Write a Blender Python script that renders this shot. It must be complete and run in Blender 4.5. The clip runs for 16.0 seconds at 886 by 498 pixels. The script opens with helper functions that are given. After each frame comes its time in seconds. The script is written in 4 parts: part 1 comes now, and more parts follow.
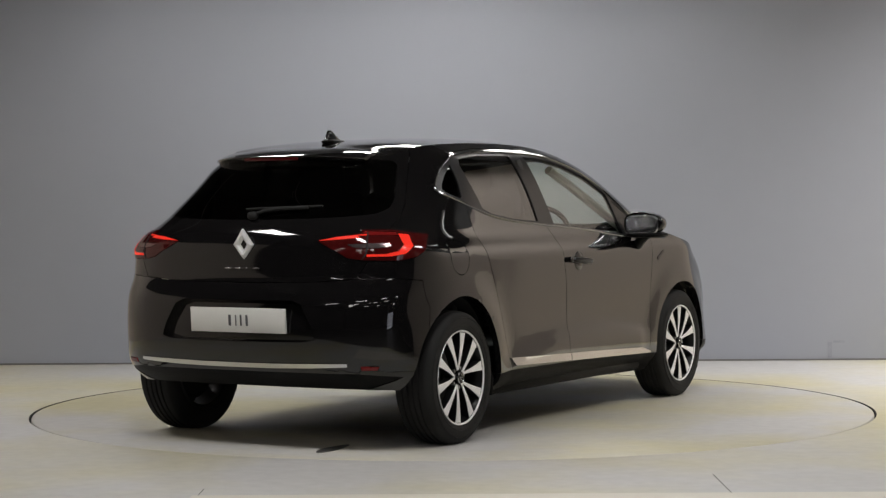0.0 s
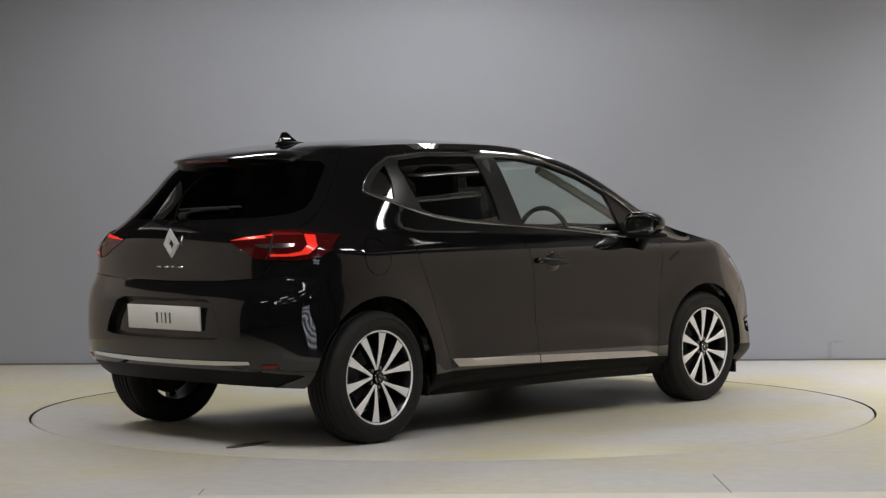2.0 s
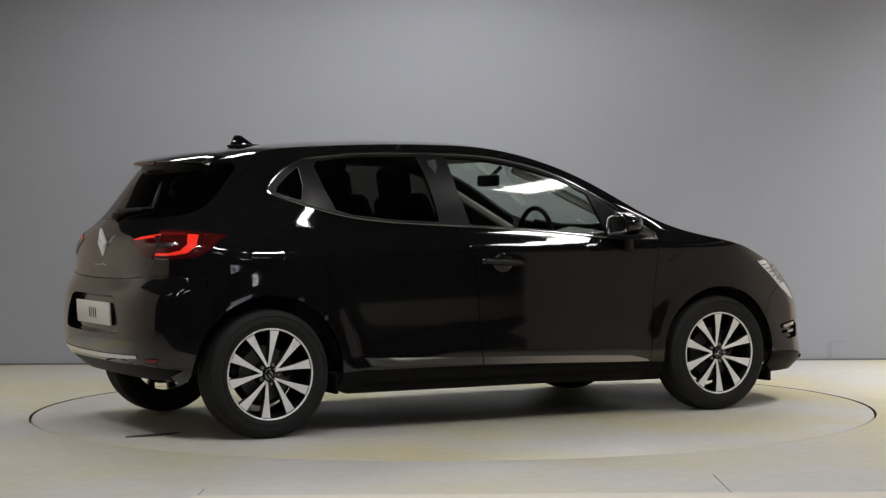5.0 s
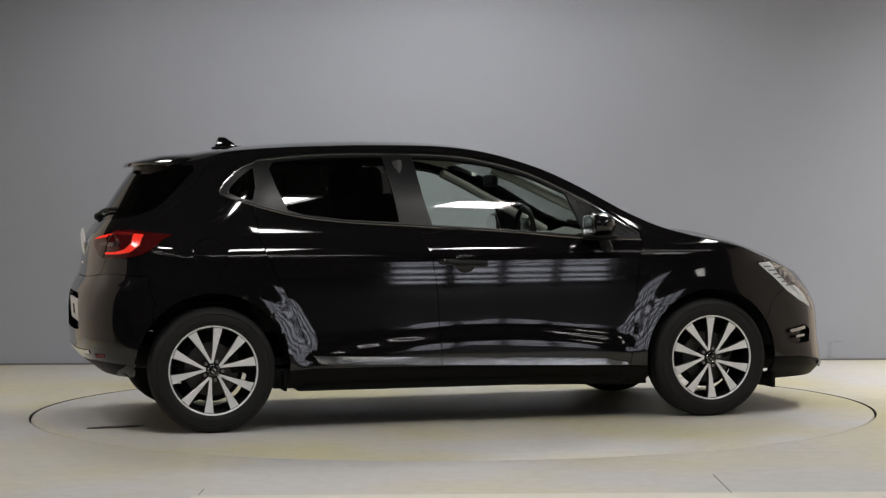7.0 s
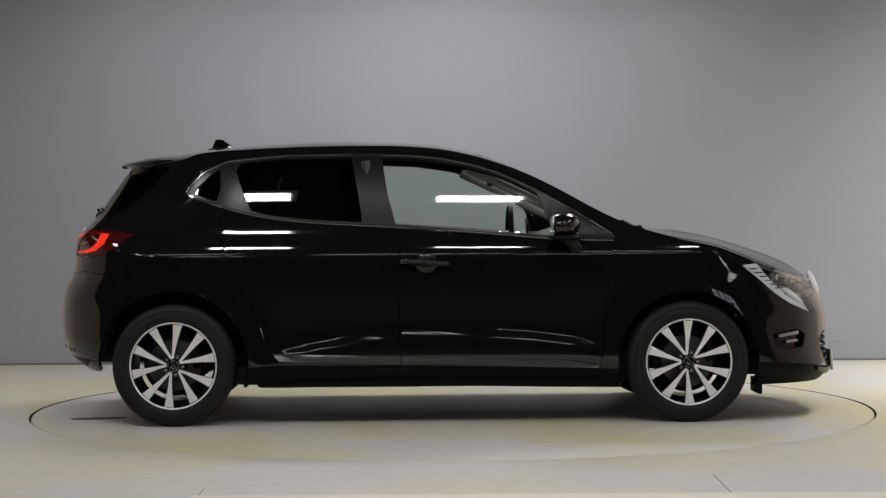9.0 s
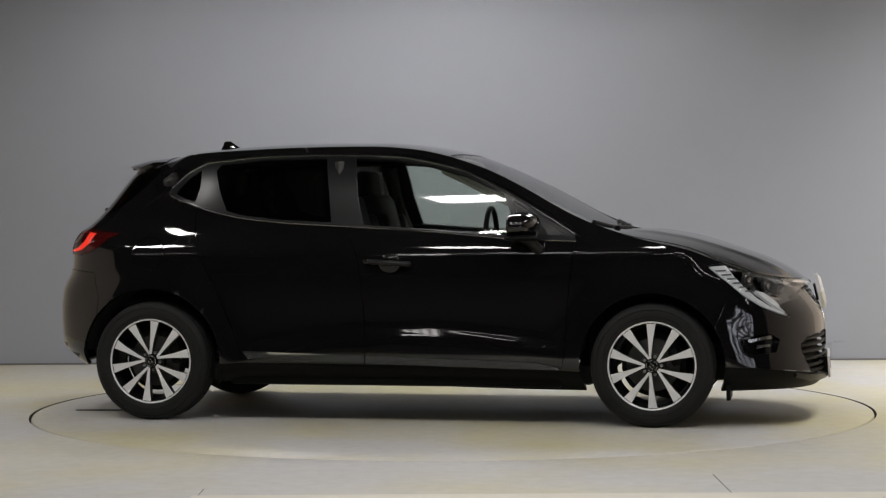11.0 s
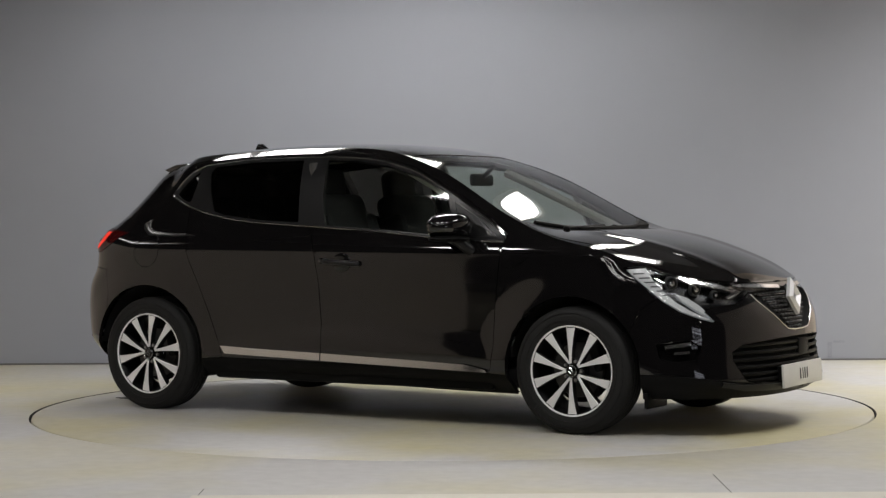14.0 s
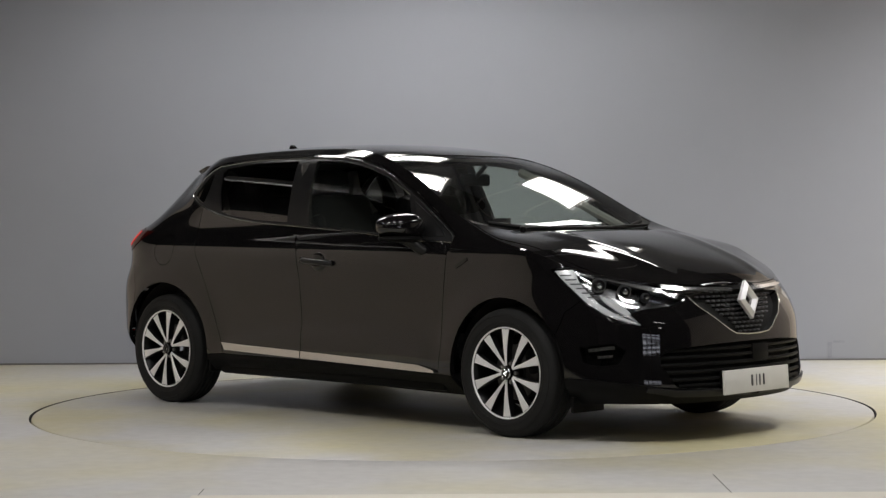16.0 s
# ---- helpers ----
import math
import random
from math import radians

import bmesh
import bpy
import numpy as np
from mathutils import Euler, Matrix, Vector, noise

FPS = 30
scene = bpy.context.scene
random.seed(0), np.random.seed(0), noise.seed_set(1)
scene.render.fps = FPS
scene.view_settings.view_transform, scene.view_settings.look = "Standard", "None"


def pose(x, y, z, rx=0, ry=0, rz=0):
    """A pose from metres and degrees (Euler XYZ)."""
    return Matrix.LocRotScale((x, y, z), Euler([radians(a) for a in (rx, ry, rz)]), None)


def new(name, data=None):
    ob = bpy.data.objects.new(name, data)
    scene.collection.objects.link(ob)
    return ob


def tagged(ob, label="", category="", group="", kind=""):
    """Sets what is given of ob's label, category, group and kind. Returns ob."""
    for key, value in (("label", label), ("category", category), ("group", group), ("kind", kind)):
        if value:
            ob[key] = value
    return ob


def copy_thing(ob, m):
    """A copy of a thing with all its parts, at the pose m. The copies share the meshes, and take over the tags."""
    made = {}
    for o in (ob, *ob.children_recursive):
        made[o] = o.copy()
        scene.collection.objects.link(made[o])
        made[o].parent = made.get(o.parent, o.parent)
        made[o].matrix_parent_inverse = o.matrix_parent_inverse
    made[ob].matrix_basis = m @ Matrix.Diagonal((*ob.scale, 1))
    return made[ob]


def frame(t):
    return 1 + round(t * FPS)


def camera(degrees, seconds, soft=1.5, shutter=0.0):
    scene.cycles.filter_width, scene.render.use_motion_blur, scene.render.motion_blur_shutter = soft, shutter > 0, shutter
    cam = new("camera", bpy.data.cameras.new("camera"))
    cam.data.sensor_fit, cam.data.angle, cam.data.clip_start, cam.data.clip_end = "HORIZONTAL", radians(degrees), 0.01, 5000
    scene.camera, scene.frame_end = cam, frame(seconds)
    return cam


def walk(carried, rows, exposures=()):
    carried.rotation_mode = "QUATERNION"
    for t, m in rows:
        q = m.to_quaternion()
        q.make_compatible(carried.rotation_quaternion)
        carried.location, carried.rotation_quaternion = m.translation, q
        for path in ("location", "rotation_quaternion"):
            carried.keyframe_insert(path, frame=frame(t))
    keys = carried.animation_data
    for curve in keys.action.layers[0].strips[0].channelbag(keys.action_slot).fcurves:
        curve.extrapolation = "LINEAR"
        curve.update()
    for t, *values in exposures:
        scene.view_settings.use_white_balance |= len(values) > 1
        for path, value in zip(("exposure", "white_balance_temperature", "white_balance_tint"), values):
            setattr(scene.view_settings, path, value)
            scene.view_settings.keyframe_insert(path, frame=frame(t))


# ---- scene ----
# ======== camera: stands still on a tripod ========
cam = camera(26.22, 16.0, soft=1.35)
CAM = pose(0, -10.364, 1.059, 90 - 1.083, 0, 0.25) @ pose(0, 0, 0, 0, 0, -0.353)
walk(cam, [(0, CAM), (16, CAM)], exposures=[(0, 0.0), (16, 0.0)])

# ======== light ========
world = bpy.data.worlds.new("world")
scene.world = world
world.use_nodes = True
world.node_tree.nodes["Background"].inputs[0].default_value = (0.5, 0.53, 0.6, 1)
world.node_tree.nodes["Background"].inputs[1].default_value = 0.02
CEILING = 4.4
# x, y, z, tilt, length along x, length along y, watts
LAMPS = [(-1.75, 1.55, 3.25, 0, 1.2, 0.40, 27), (0.0, 1.65, 3.25, 0, 1.2, 0.45, 46.5), (1.6, 1.45, 3.25, 0, 0.9, 0.35, 14),
         (1.5, 2.68, 3.02, -45, 0.50, 0.42, 5), (0.0, 2.72, 3.08, -45, 0.7, 0.30, 4),
         (-2.86, -2.08, 3.25, 0, 0.42, 0.50, 30), (2.85, -1.4, 3.25, 0, 0.45, 0.85, 28),
         (-1.06, -3.15, 3.25, 0, 0.50, 0.40, 29), (0.36, -3.3, 3.25, 0, 0.55, 0.40, 22), (1.85, -3.3, 3.25, 0, 0.5, 0.40, 29),
         # the next three are unseen and added to brighten the side walls
         (-4.15, 0.3, 3.2, 0, 0.10, 1.6, 15), (4.15, 1.35, 4.15, 0, 0.10, 2.0, 88), (4.15, -0.6, 3.2, 0, 0.10, 1.4, 6),
         (-1.6, -6.5, 3.4, 0, 1.2, 0.20, 10), (1.6, -6.5, 3.4, 0, 1.2, 0.20, 10)]
for lx, ly, lz, tilt, la, lb, watts in LAMPS:
    ld = bpy.data.lights.new("panel_light", "AREA")
    ld.shape, ld.size, ld.size_y, ld.energy = "RECTANGLE", la, lb, watts * 1.07
    ld.color = (1.0, 0.972, 0.945)
    ld.spread = radians(100 if abs(lx) > 4 else 180)
    new("panel_light", ld).matrix_basis = pose(lx, ly, lz, tilt)

# ======== materials ========
def mat(name, color, rough=0.5, metal=0.0, coat=0.0, ior=1.5, emit=None, emit_s=0.0, transmission=0.0,
        var=0.0, var_scale=8.0, bump=0.0, bump_scale=60.0, spec=0.5, rough_var=0.0, alpha=1.0):
    m = bpy.data.materials.new(name)
    m.use_nodes = True
    nt = m.node_tree
    b = nt.nodes["Principled BSDF"]
    b.inputs["Base Color"].default_value = (*color, 1)
    b.inputs["Roughness"].default_value = rough
    b.inputs["Metallic"].default_value = metal
    b.inputs["Coat Weight"].default_value = coat
    b.inputs["Coat Roughness"].default_value = 0.03
    b.inputs["IOR"].default_value = ior
    b.inputs["Specular IOR Level"].default_value = spec
    b.inputs["Transmission Weight"].default_value = transmission
    b.inputs["Alpha"].default_value = alpha
    if emit:
        b.inputs["Emission Color"].default_value = (*emit, 1)
        b.inputs["Emission Strength"].default_value = emit_s
    tc = nt.nodes.new("ShaderNodeTexCoord")
    if var or rough_var:
        n1 = nt.nodes.new("ShaderNodeTexNoise")
        n1.inputs["Scale"].default_value, n1.inputs["Detail"].default_value = var_scale, 6
        n2 = nt.nodes.new("ShaderNodeTexNoise")
        n2.inputs["Scale"].default_value, n2.inputs["Detail"].default_value = var_scale * 9, 3
        mx = nt.nodes.new("ShaderNodeMath")
        mx.operation = "MULTIPLY_ADD"
        mx.inputs[1].default_value = 0.4
        for n in (n1, n2):
            nt.links.new(tc.outputs["Object"], n.inputs["Vector"])
        nt.links.new(n2.outputs["Fac"], mx.inputs[0])
        nt.links.new(n1.outputs["Fac"], mx.inputs[2])
        if var:
            r = nt.nodes.new("ShaderNodeMapRange")
            r.inputs[1].default_value, r.inputs[2].default_value = 0.35, 1.05
            r.inputs[3].default_value, r.inputs[4].default_value = 1 - var, 1 + var
            nt.links.new(mx.outputs[0], r.inputs[0])
            vm = nt.nodes.new("ShaderNodeVectorMath")
            vm.operation = "SCALE"
            vm.inputs[0].default_value = color
            nt.links.new(r.outputs[0], vm.inputs["Scale"])
            nt.links.new(vm.outputs[0], b.inputs["Base Color"])
        if rough_var:
            r = nt.nodes.new("ShaderNodeMapRange")
            r.inputs[1].default_value, r.inputs[2].default_value = 0.35, 1.05
            r.inputs[3].default_value, r.inputs[4].default_value = rough - rough_var, rough + rough_var
            nt.links.new(mx.outputs[0], r.inputs[0])
            nt.links.new(r.outputs[0], b.inputs["Roughness"])
    if bump:
        nb = nt.nodes.new("ShaderNodeTexNoise")
        nb.inputs["Scale"].default_value, nb.inputs["Detail"].default_value = bump_scale, 4
        bp = nt.nodes.new("ShaderNodeBump")
        bp.inputs["Strength"].default_value, bp.inputs["Distance"].default_value = bump, 0.002
        nt.links.new(tc.outputs["Object"], nb.inputs["Vector"])
        nt.links.new(nb.outputs["Fac"], bp.inputs["Height"])
        nt.links.new(bp.outputs[0], b.inputs["Normal"])
    return m


def glass(name, tint, base=0.085):
    """Thin pane: tinted see-through, with gloss that grows towards grazing."""
    m = bpy.data.materials.new(name)
    m.use_nodes = True
    nt = m.node_tree
    nt.nodes.remove(nt.nodes["Principled BSDF"])
    out = nt.nodes["Material Output"]
    t = nt.nodes.new("ShaderNodeBsdfTransparent")
    t.inputs[0].default_value = (*tint, 1)
    g = nt.nodes.new("ShaderNodeBsdfGlossy")
    g.inputs["Roughness"].default_value = 0.0
    f = nt.nodes.new("ShaderNodeLayerWeight")
    f.inputs[0].default_value = 0.5
    pw = nt.nodes.new("ShaderNodeMath")
    pw.operation = "POWER"
    pw.inputs[1].default_value = 4.0
    ma = nt.nodes.new("ShaderNodeMath")
    ma.operation = "MULTIPLY_ADD"
    ma.inputs[1].default_value, ma.inputs[2].default_value = 0.9, base
    mx = nt.nodes.new("ShaderNodeMixShader")
    nt.links.new(f.outputs["Facing"], pw.inputs[0])
    nt.links.new(pw.outputs[0], ma.inputs[0])
    nt.links.new(ma.outputs[0], mx.inputs[0])
    nt.links.new(t.outputs[0], mx.inputs[1])
    nt.links.new(g.outputs[0], mx.inputs[2])
    nt.links.new(mx.outputs[0], out.inputs[0])
    return m


def floor_mat(name, c1, c2, scale):
    """Worn floor paint: two hues in large patches, fine speckle, scuffs and uneven gloss."""
    m = mat(name, c1, rough=0.42, bump=0.05, bump_scale=40, rough_var=0.10, var_scale=1.3)
    nt = m.node_tree
    b = nt.nodes["Principled BSDF"]
    tc = nt.nodes.new("ShaderNodeTexCoord")
    n1, n2 = nt.nodes.new("ShaderNodeTexNoise"), nt.nodes.new("ShaderNodeTexNoise")
    n1.inputs["Scale"].default_value, n1.inputs["Detail"].default_value = scale, 4
    n2.inputs["Scale"].default_value, n2.inputs["Detail"].default_value = 14, 8
    r1 = nt.nodes.new("ShaderNodeMapRange")
    r1.inputs[1].default_value, r1.inputs[2].default_value = 0.40, 0.62
    r2 = nt.nodes.new("ShaderNodeMapRange")
    r2.inputs[1].default_value, r2.inputs[2].default_value, r2.inputs[3].default_value, r2.inputs[4].default_value = 0.3, 0.7, 0.93, 1.05
    mix = nt.nodes.new("ShaderNodeMix")
    mix.data_type = "RGBA"
    mix.inputs[6].default_value, mix.inputs[7].default_value = (*c1, 1), (*c2, 1)
    sc = nt.nodes.new("ShaderNodeVectorMath")
    sc.operation = "SCALE"
    for n in (n1, n2):
        nt.links.new(tc.outputs["Object"], n.inputs["Vector"])
    nt.links.new(n1.outputs["Fac"], r1.inputs[0])
    nt.links.new(n2.outputs["Fac"], r2.inputs[0])
    nt.links.new(r1.outputs[0], mix.inputs[0])
    nt.links.new(mix.outputs[2], sc.inputs[0])
    nt.links.new(r2.outputs[0], sc.inputs["Scale"])
    nt.links.new(sc.outputs[0], b.inputs["Base Color"])
    return m


PAINT = mat("black_car_paint", (0.0055, 0.0051, 0.0054), rough=0.05, coat=0.4, rough_var=0.015, var_scale=3.0)
PLASTIC = mat("black_plastic", (0.006, 0.006, 0.006), rough=0.45, bump=0.15, bump_scale=400, spec=0.08)
SATIN = mat("satin_black_trim", (0.012, 0.012, 0.0125), rough=0.28, spec=0.27)
GLOSSBLACK = mat("gloss_black", (0.004, 0.004, 0.004), rough=0.06)
CHROME = mat("chrome", (0.75, 0.76, 0.77), rough=0.12, metal=1.0)
SATINCHROME = mat("satin_chrome", (0.66, 0.66, 0.65), rough=0.2, metal=1.0)
DARKCHROME = mat("dark_chrome", (0.16, 0.16, 0.165), rough=0.18, metal=1.0)
STUD = mat("black_chrome", (0.10, 0.10, 0.105), rough=0.28, metal=0.8)
EMBLEM = mat("satin_emblem_chrome", (0.82, 0.82, 0.83), rough=0.32, metal=0.55)
GLOW = mat("lit_diffuser", (0.9, 0.9, 0.9), rough=0.5, emit=(1.0, 0.97, 0.93), emit_s=14.0)
STRIPGLOW = mat("strip_glow", (0.9, 0.9, 0.9), rough=0.5, emit=(0.86, 0.88, 1.0), emit_s=3.6)
ALLOY = mat("machined_alloy", (0.84, 0.84, 0.85), rough=0.34, metal=0.25, bump=0.05, bump_scale=300)
RIMBLACK = mat("rim_black", (0.006, 0.006, 0.0065), rough=0.32, spec=0.3)
BRAKE = mat("dull_brake_iron", (0.09, 0.088, 0.086), rough=0.45, metal=0.7, var=0.2, var_scale=20)
TRIM = mat("satin_window_trim", (0.24, 0.24, 0.245), rough=0.16, metal=0.95)
RUBBER = mat("tyre_rubber", (0.010, 0.010, 0.010), rough=0.7, bump=0.3, bump_scale=250, var=0.2, spec=0.3)
STEEL = mat("brake_steel", (0.3, 0.3, 0.3), rough=0.35, metal=1.0)
UNDER = mat("underbody_black", (0.006, 0.006, 0.006), rough=0.9)
FABRIC = mat("seat_fabric", (0.022, 0.022, 0.023), rough=0.9, bump=0.12, bump_scale=300, var=0.2)
DASH = mat("dash_plastic", (0.05, 0.048, 0.045), rough=0.6, bump=0.2, bump_scale=500)
HEADLINER = mat("headliner_cloth", (0.45, 0.44, 0.41), rough=0.95, bump=0.2, bump_scale=500)
CLEARGLASS = glass("clear_glass", (0.82, 0.88, 0.84), 0.065)
PRIVACY = glass("privacy_glass", (0.06, 0.055, 0.05))
LENS = glass("lamp_lens", (0.85, 0.86, 0.86))
REDLENS = mat("red_lens", (0.15, 0.008, 0.008), rough=0.08)
REDLIT = mat("red_lit_lamp", (0.5, 0.01, 0.008), rough=0.2, emit=(1.0, 0.05, 0.025), emit_s=0.5)
REDDARK = mat("dark_red_lens", (0.050, 0.004, 0.004), rough=0.06)
SMOKED = mat("smoked_lens", (0.17, 0.135, 0.135), rough=0.2, metal=0.85)
REFLECTOR = mat("lamp_reflector", (0.75, 0.75, 0.76), rough=0.18, metal=1.0)
LAMPWHITE = mat("lamp_white_guide", (0.80, 0.81, 0.82), rough=0.2, metal=0.3, emit=(0.92, 0.96, 1.0), emit_s=0.08)
PLATE = mat("white_plate", (0.70, 0.70, 0.68), rough=0.4, var=0.04)
PLATEINK = mat("grey_ink", (0.07, 0.07, 0.075), rough=0.5)
FLOORM = floor_mat("painted_concrete", (0.475, 0.468, 0.460), (0.485, 0.445, 0.285), 0.55)
DISCM = floor_mat("turntable_paint", (0.465, 0.458, 0.448), (0.468, 0.430, 0.268), 0.8)
STRIPM = mat("pale_floor_paint", (0.62, 0.59, 0.52), rough=0.5, var=0.05, var_scale=2.0)
WALLM = mat("grey_wall_paint", (0.318, 0.334, 0.375), rough=0.8, var=0.025, var_scale=0.7, bump=0.06, bump_scale=25)
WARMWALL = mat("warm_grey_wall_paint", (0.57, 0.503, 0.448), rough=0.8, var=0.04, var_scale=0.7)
# darker copy of the warm wall: the east wall's weaker light, as colour
DIMWALL = mat("dimmed_wall_tone", (0.36, 0.315, 0.282), rough=0.8, var=0.04, var_scale=0.7)
DARKM = mat("dark_hall_tone", (0.03, 0.03, 0.03), rough=0.8, var=0.1, var_scale=0.7)
SEAM = mat("dark_gap", (0.01, 0.01, 0.01), rough=0.9)
GREYLINE = mat("grey_line", (0.16, 0.155, 0.15), rough=0.9)
HALLFLOOR = mat("dark_hall_floor", (0.045, 0.044, 0.042), rough=0.6, var=0.2, var_scale=0.6)
STAIN = mat("rubber_mark", (0.05, 0.048, 0.045), rough=0.6, var=0.3, var_scale=10)
SCUFF = mat("scuffed_paint", (0.285, 0.30, 0.335), rough=0.8, var=0.1, var_scale=20)
HOUSING = mat("lamp_housing", (0.6, 0.6, 0.6), rough=0.5)

# ======== mesh helpers ========
def part(name, bm, material, parent=None, label="", smooth=True, angle=40):
    me = bpy.data.meshes.new(name)
    bm.normal_update()
    for e in bm.edges:
        if len(e.link_faces) == 2 and e.calc_face_angle(0) > radians(angle):
            e.smooth = False
    for f in bm.faces:
        f.smooth = smooth
    bm.to_mesh(me)
    bm.free()
    me.materials.append(material)
    ob = new(name, me)
    if parent:
        ob.parent = parent
    if label:
        ob["label"] = label
    return ob


def empty(name, label, category, group="", kind=""):
    return tagged(new(name), label, category, group, kind)


def box(sx, sy, sz, at=(0, 0, 0), bevel=0.0, seg=2, turn=None, bm=None):
    bm2 = bmesh.new()
    bmesh.ops.create_cube(bm2, size=1.0, matrix=Matrix.Diagonal((sx, sy, sz, 1)))
    if bevel:
        bmesh.ops.bevel(bm2, geom=bm2.edges[:], offset=bevel, segments=seg, affect="EDGES", profile=0.5)
    m = Matrix.Translation(at) @ (turn if turn else Matrix())
    bmesh.ops.transform(bm2, matrix=m, verts=bm2.verts)
    return merge(bm, bm2)


def merge(bm, bm2):
    if bm is None:
        return bm2
    me = bpy.data.meshes.new("tmp")
    bm2.to_mesh(me)
    bm2.free()
    bm.from_mesh(me)
    bpy.data.meshes.remove(me)
    return bm


def cyl(r, h, at=(0, 0, 0), turn=None, seg=24, bevel=0.0, r2=None, bm=None):
    bm2 = bmesh.new()
    bmesh.ops.create_cone(bm2, cap_ends=True, segments=seg, radius1=r, radius2=r if r2 is None else r2, depth=h)
    if bevel:
        es = [e for e in bm2.edges if abs(e.verts[0].co.z - e.verts[1].co.z) < 1e-6]
        bmesh.ops.bevel(bm2, geom=es, offset=bevel, segments=2, affect="EDGES", profile=0.5)
    bmesh.ops.transform(bm2, matrix=Matrix.Translation(at) @ (turn if turn else Matrix()), verts=bm2.verts)
    return merge(bm, bm2)


def lathe(profile, seg=64, axis_turn=None, closed=False):
    """Spin (radius, height) pairs round the y axis."""
    bm = bmesh.new()
    rings = []
    for k in range(seg):
        a = 2 * math.pi * k / seg
        rings.append([bm.verts.new((r * math.cos(a), h, r * math.sin(a))) for r, h in profile])
    n = len(profile)
    for k in range(seg):
        A, B = rings[k], rings[(k + 1) % seg]
        for i in range(n if closed else n - 1):
            j = (i + 1) % n
            bm.faces.new((A[i], A[j], B[j], B[i]))
    bmesh.ops.recalc_face_normals(bm, faces=bm.faces[:])
    return bm


def tube(points, r, seg=8, closed=False):
    bm = bmesh.new()
    pts = [Vector(q) for q in points]
    rings = []
    n = len(pts)
    for i, q in enumerate(pts):
        a = pts[(i - 1) % n] if (closed or i > 0) else q
        b = pts[(i + 1) % n] if (closed or i < n - 1) else q
        d = (b - a).normalized()
        up = Vector((0, 0, 1)) if abs(d.z) < 0.95 else Vector((1, 0, 0))
        u = d.cross(up).normalized()
        v = u.cross(d)
        rings.append([bm.verts.new(q + r * (math.cos(2 * math.pi * k / seg) * u + math.sin(2 * math.pi * k / seg) * v)) for k in range(seg)])
    for i in range(n if closed else n - 1):
        A, B = rings[i], rings[(i + 1) % n]
        for k in range(seg):
            bm.faces.new((A[k], A[(k + 1) % seg], B[(k + 1) % seg], B[k]))
    if not closed:
        bm.faces.new(rings[0][::-1])
        bm.faces.new(rings[-1])
    bmesh.ops.recalc_face_normals(bm, faces=bm.faces[:])
    return bm


def curve(pts):
    """A smooth function through (a, b) pairs: monotone cubic."""
    X = np.array([q[0] for q in pts], float)
    V = np.array([q[1] for q in pts], float)
    h, d = np.diff(X), np.diff(V) / np.diff(X)
    m = np.empty(len(X))
    m[0], m[-1] = d[0], d[-1]
    for i in range(1, len(X) - 1):
        if d[i - 1] * d[i] <= 0:
            m[i] = 0
        else:
            w1, w2 = 2 * h[i] + h[i - 1], h[i] + 2 * h[i - 1]
            m[i] = (w1 + w2) / (w1 / d[i - 1] + w2 / d[i])

    def f(x):
        x = min(max(x, X[0]), X[-1])
        i = min(max(int(np.searchsorted(X, x)) - 1, 0), len(X) - 2)
        t = (x - X[i]) / h[i]
        return float((1 + 2 * t) * (1 - t) ** 2 * V[i] + t * (1 - t) ** 2 * h[i] * m[i]
                     + t * t * (3 - 2 * t) * V[i + 1] + t * t * (t - 1) * h[i] * m[i + 1])
    return f


def fair(pts, sigma):
    """curve(), with its bends smoothed over about sigma metres."""
    f = curve(pts)
    a, b, step = pts[0][0], pts[-1][0], 0.002
    g = np.arange(a - 4 * sigma, b + 4 * sigma + step, step)
    da, db = (f(a + 0.01) - f(a)) / 0.01, (f(b) - f(b - 0.01)) / 0.01
    v = np.array([f(a) + (x - a) * da if x < a else f(b) + (x - b) * db if x > b else f(x) for x in g])
    n = int(4 * sigma / step)
    k = np.exp(-0.5 * (np.arange(-n, n + 1) * step / sigma) ** 2)
    sm = np.convolve(np.pad(v, n, mode="edge"), k / k.sum(), mode="valid")

    def h(x):
        return float(np.interp(min(max(x, a), b), g, sm))
    return h


def spline(pts, n=8, closed=False):
    """Points of a Catmull-Rom curve through pts."""
    P = [np.array(q, float) for q in pts]
    out = []
    N = len(P)
    for i in range(N if closed else N - 1):
        a, b = P[i], P[(i + 1) % N]
        p0 = P[i - 1] if (closed or i > 0) else 2 * a - b
        p3 = P[(i + 2) % N] if (closed or i < N - 2) else 2 * b - a
        for k in range(n):
            t = k / n
            out.append(0.5 * (2 * a + (b - p0) * t + (2 * p0 - 5 * a + 4 * b - p3) * t * t + (3 * a - p0 - 3 * b + p3) * t ** 3))
    if not closed:
        out.append(P[-1])
    return [tuple(q) for q in out]


def smooth01(a, b, x):
    t = min(max((x - a) / (b - a), 0), 1)
    return t * t * (3 - 2 * t)


def inside(x, y, poly):
    c = False
    j = len(poly) - 1
    for i in range(len(poly)):
        xi, yi = poly[i]
        xj, yj = poly[j]
        if (yi > y) != (yj > y) and x < (xj - xi) * (y - yi) / (yj - yi) + xi:
            c = not c
        j = i
    return c


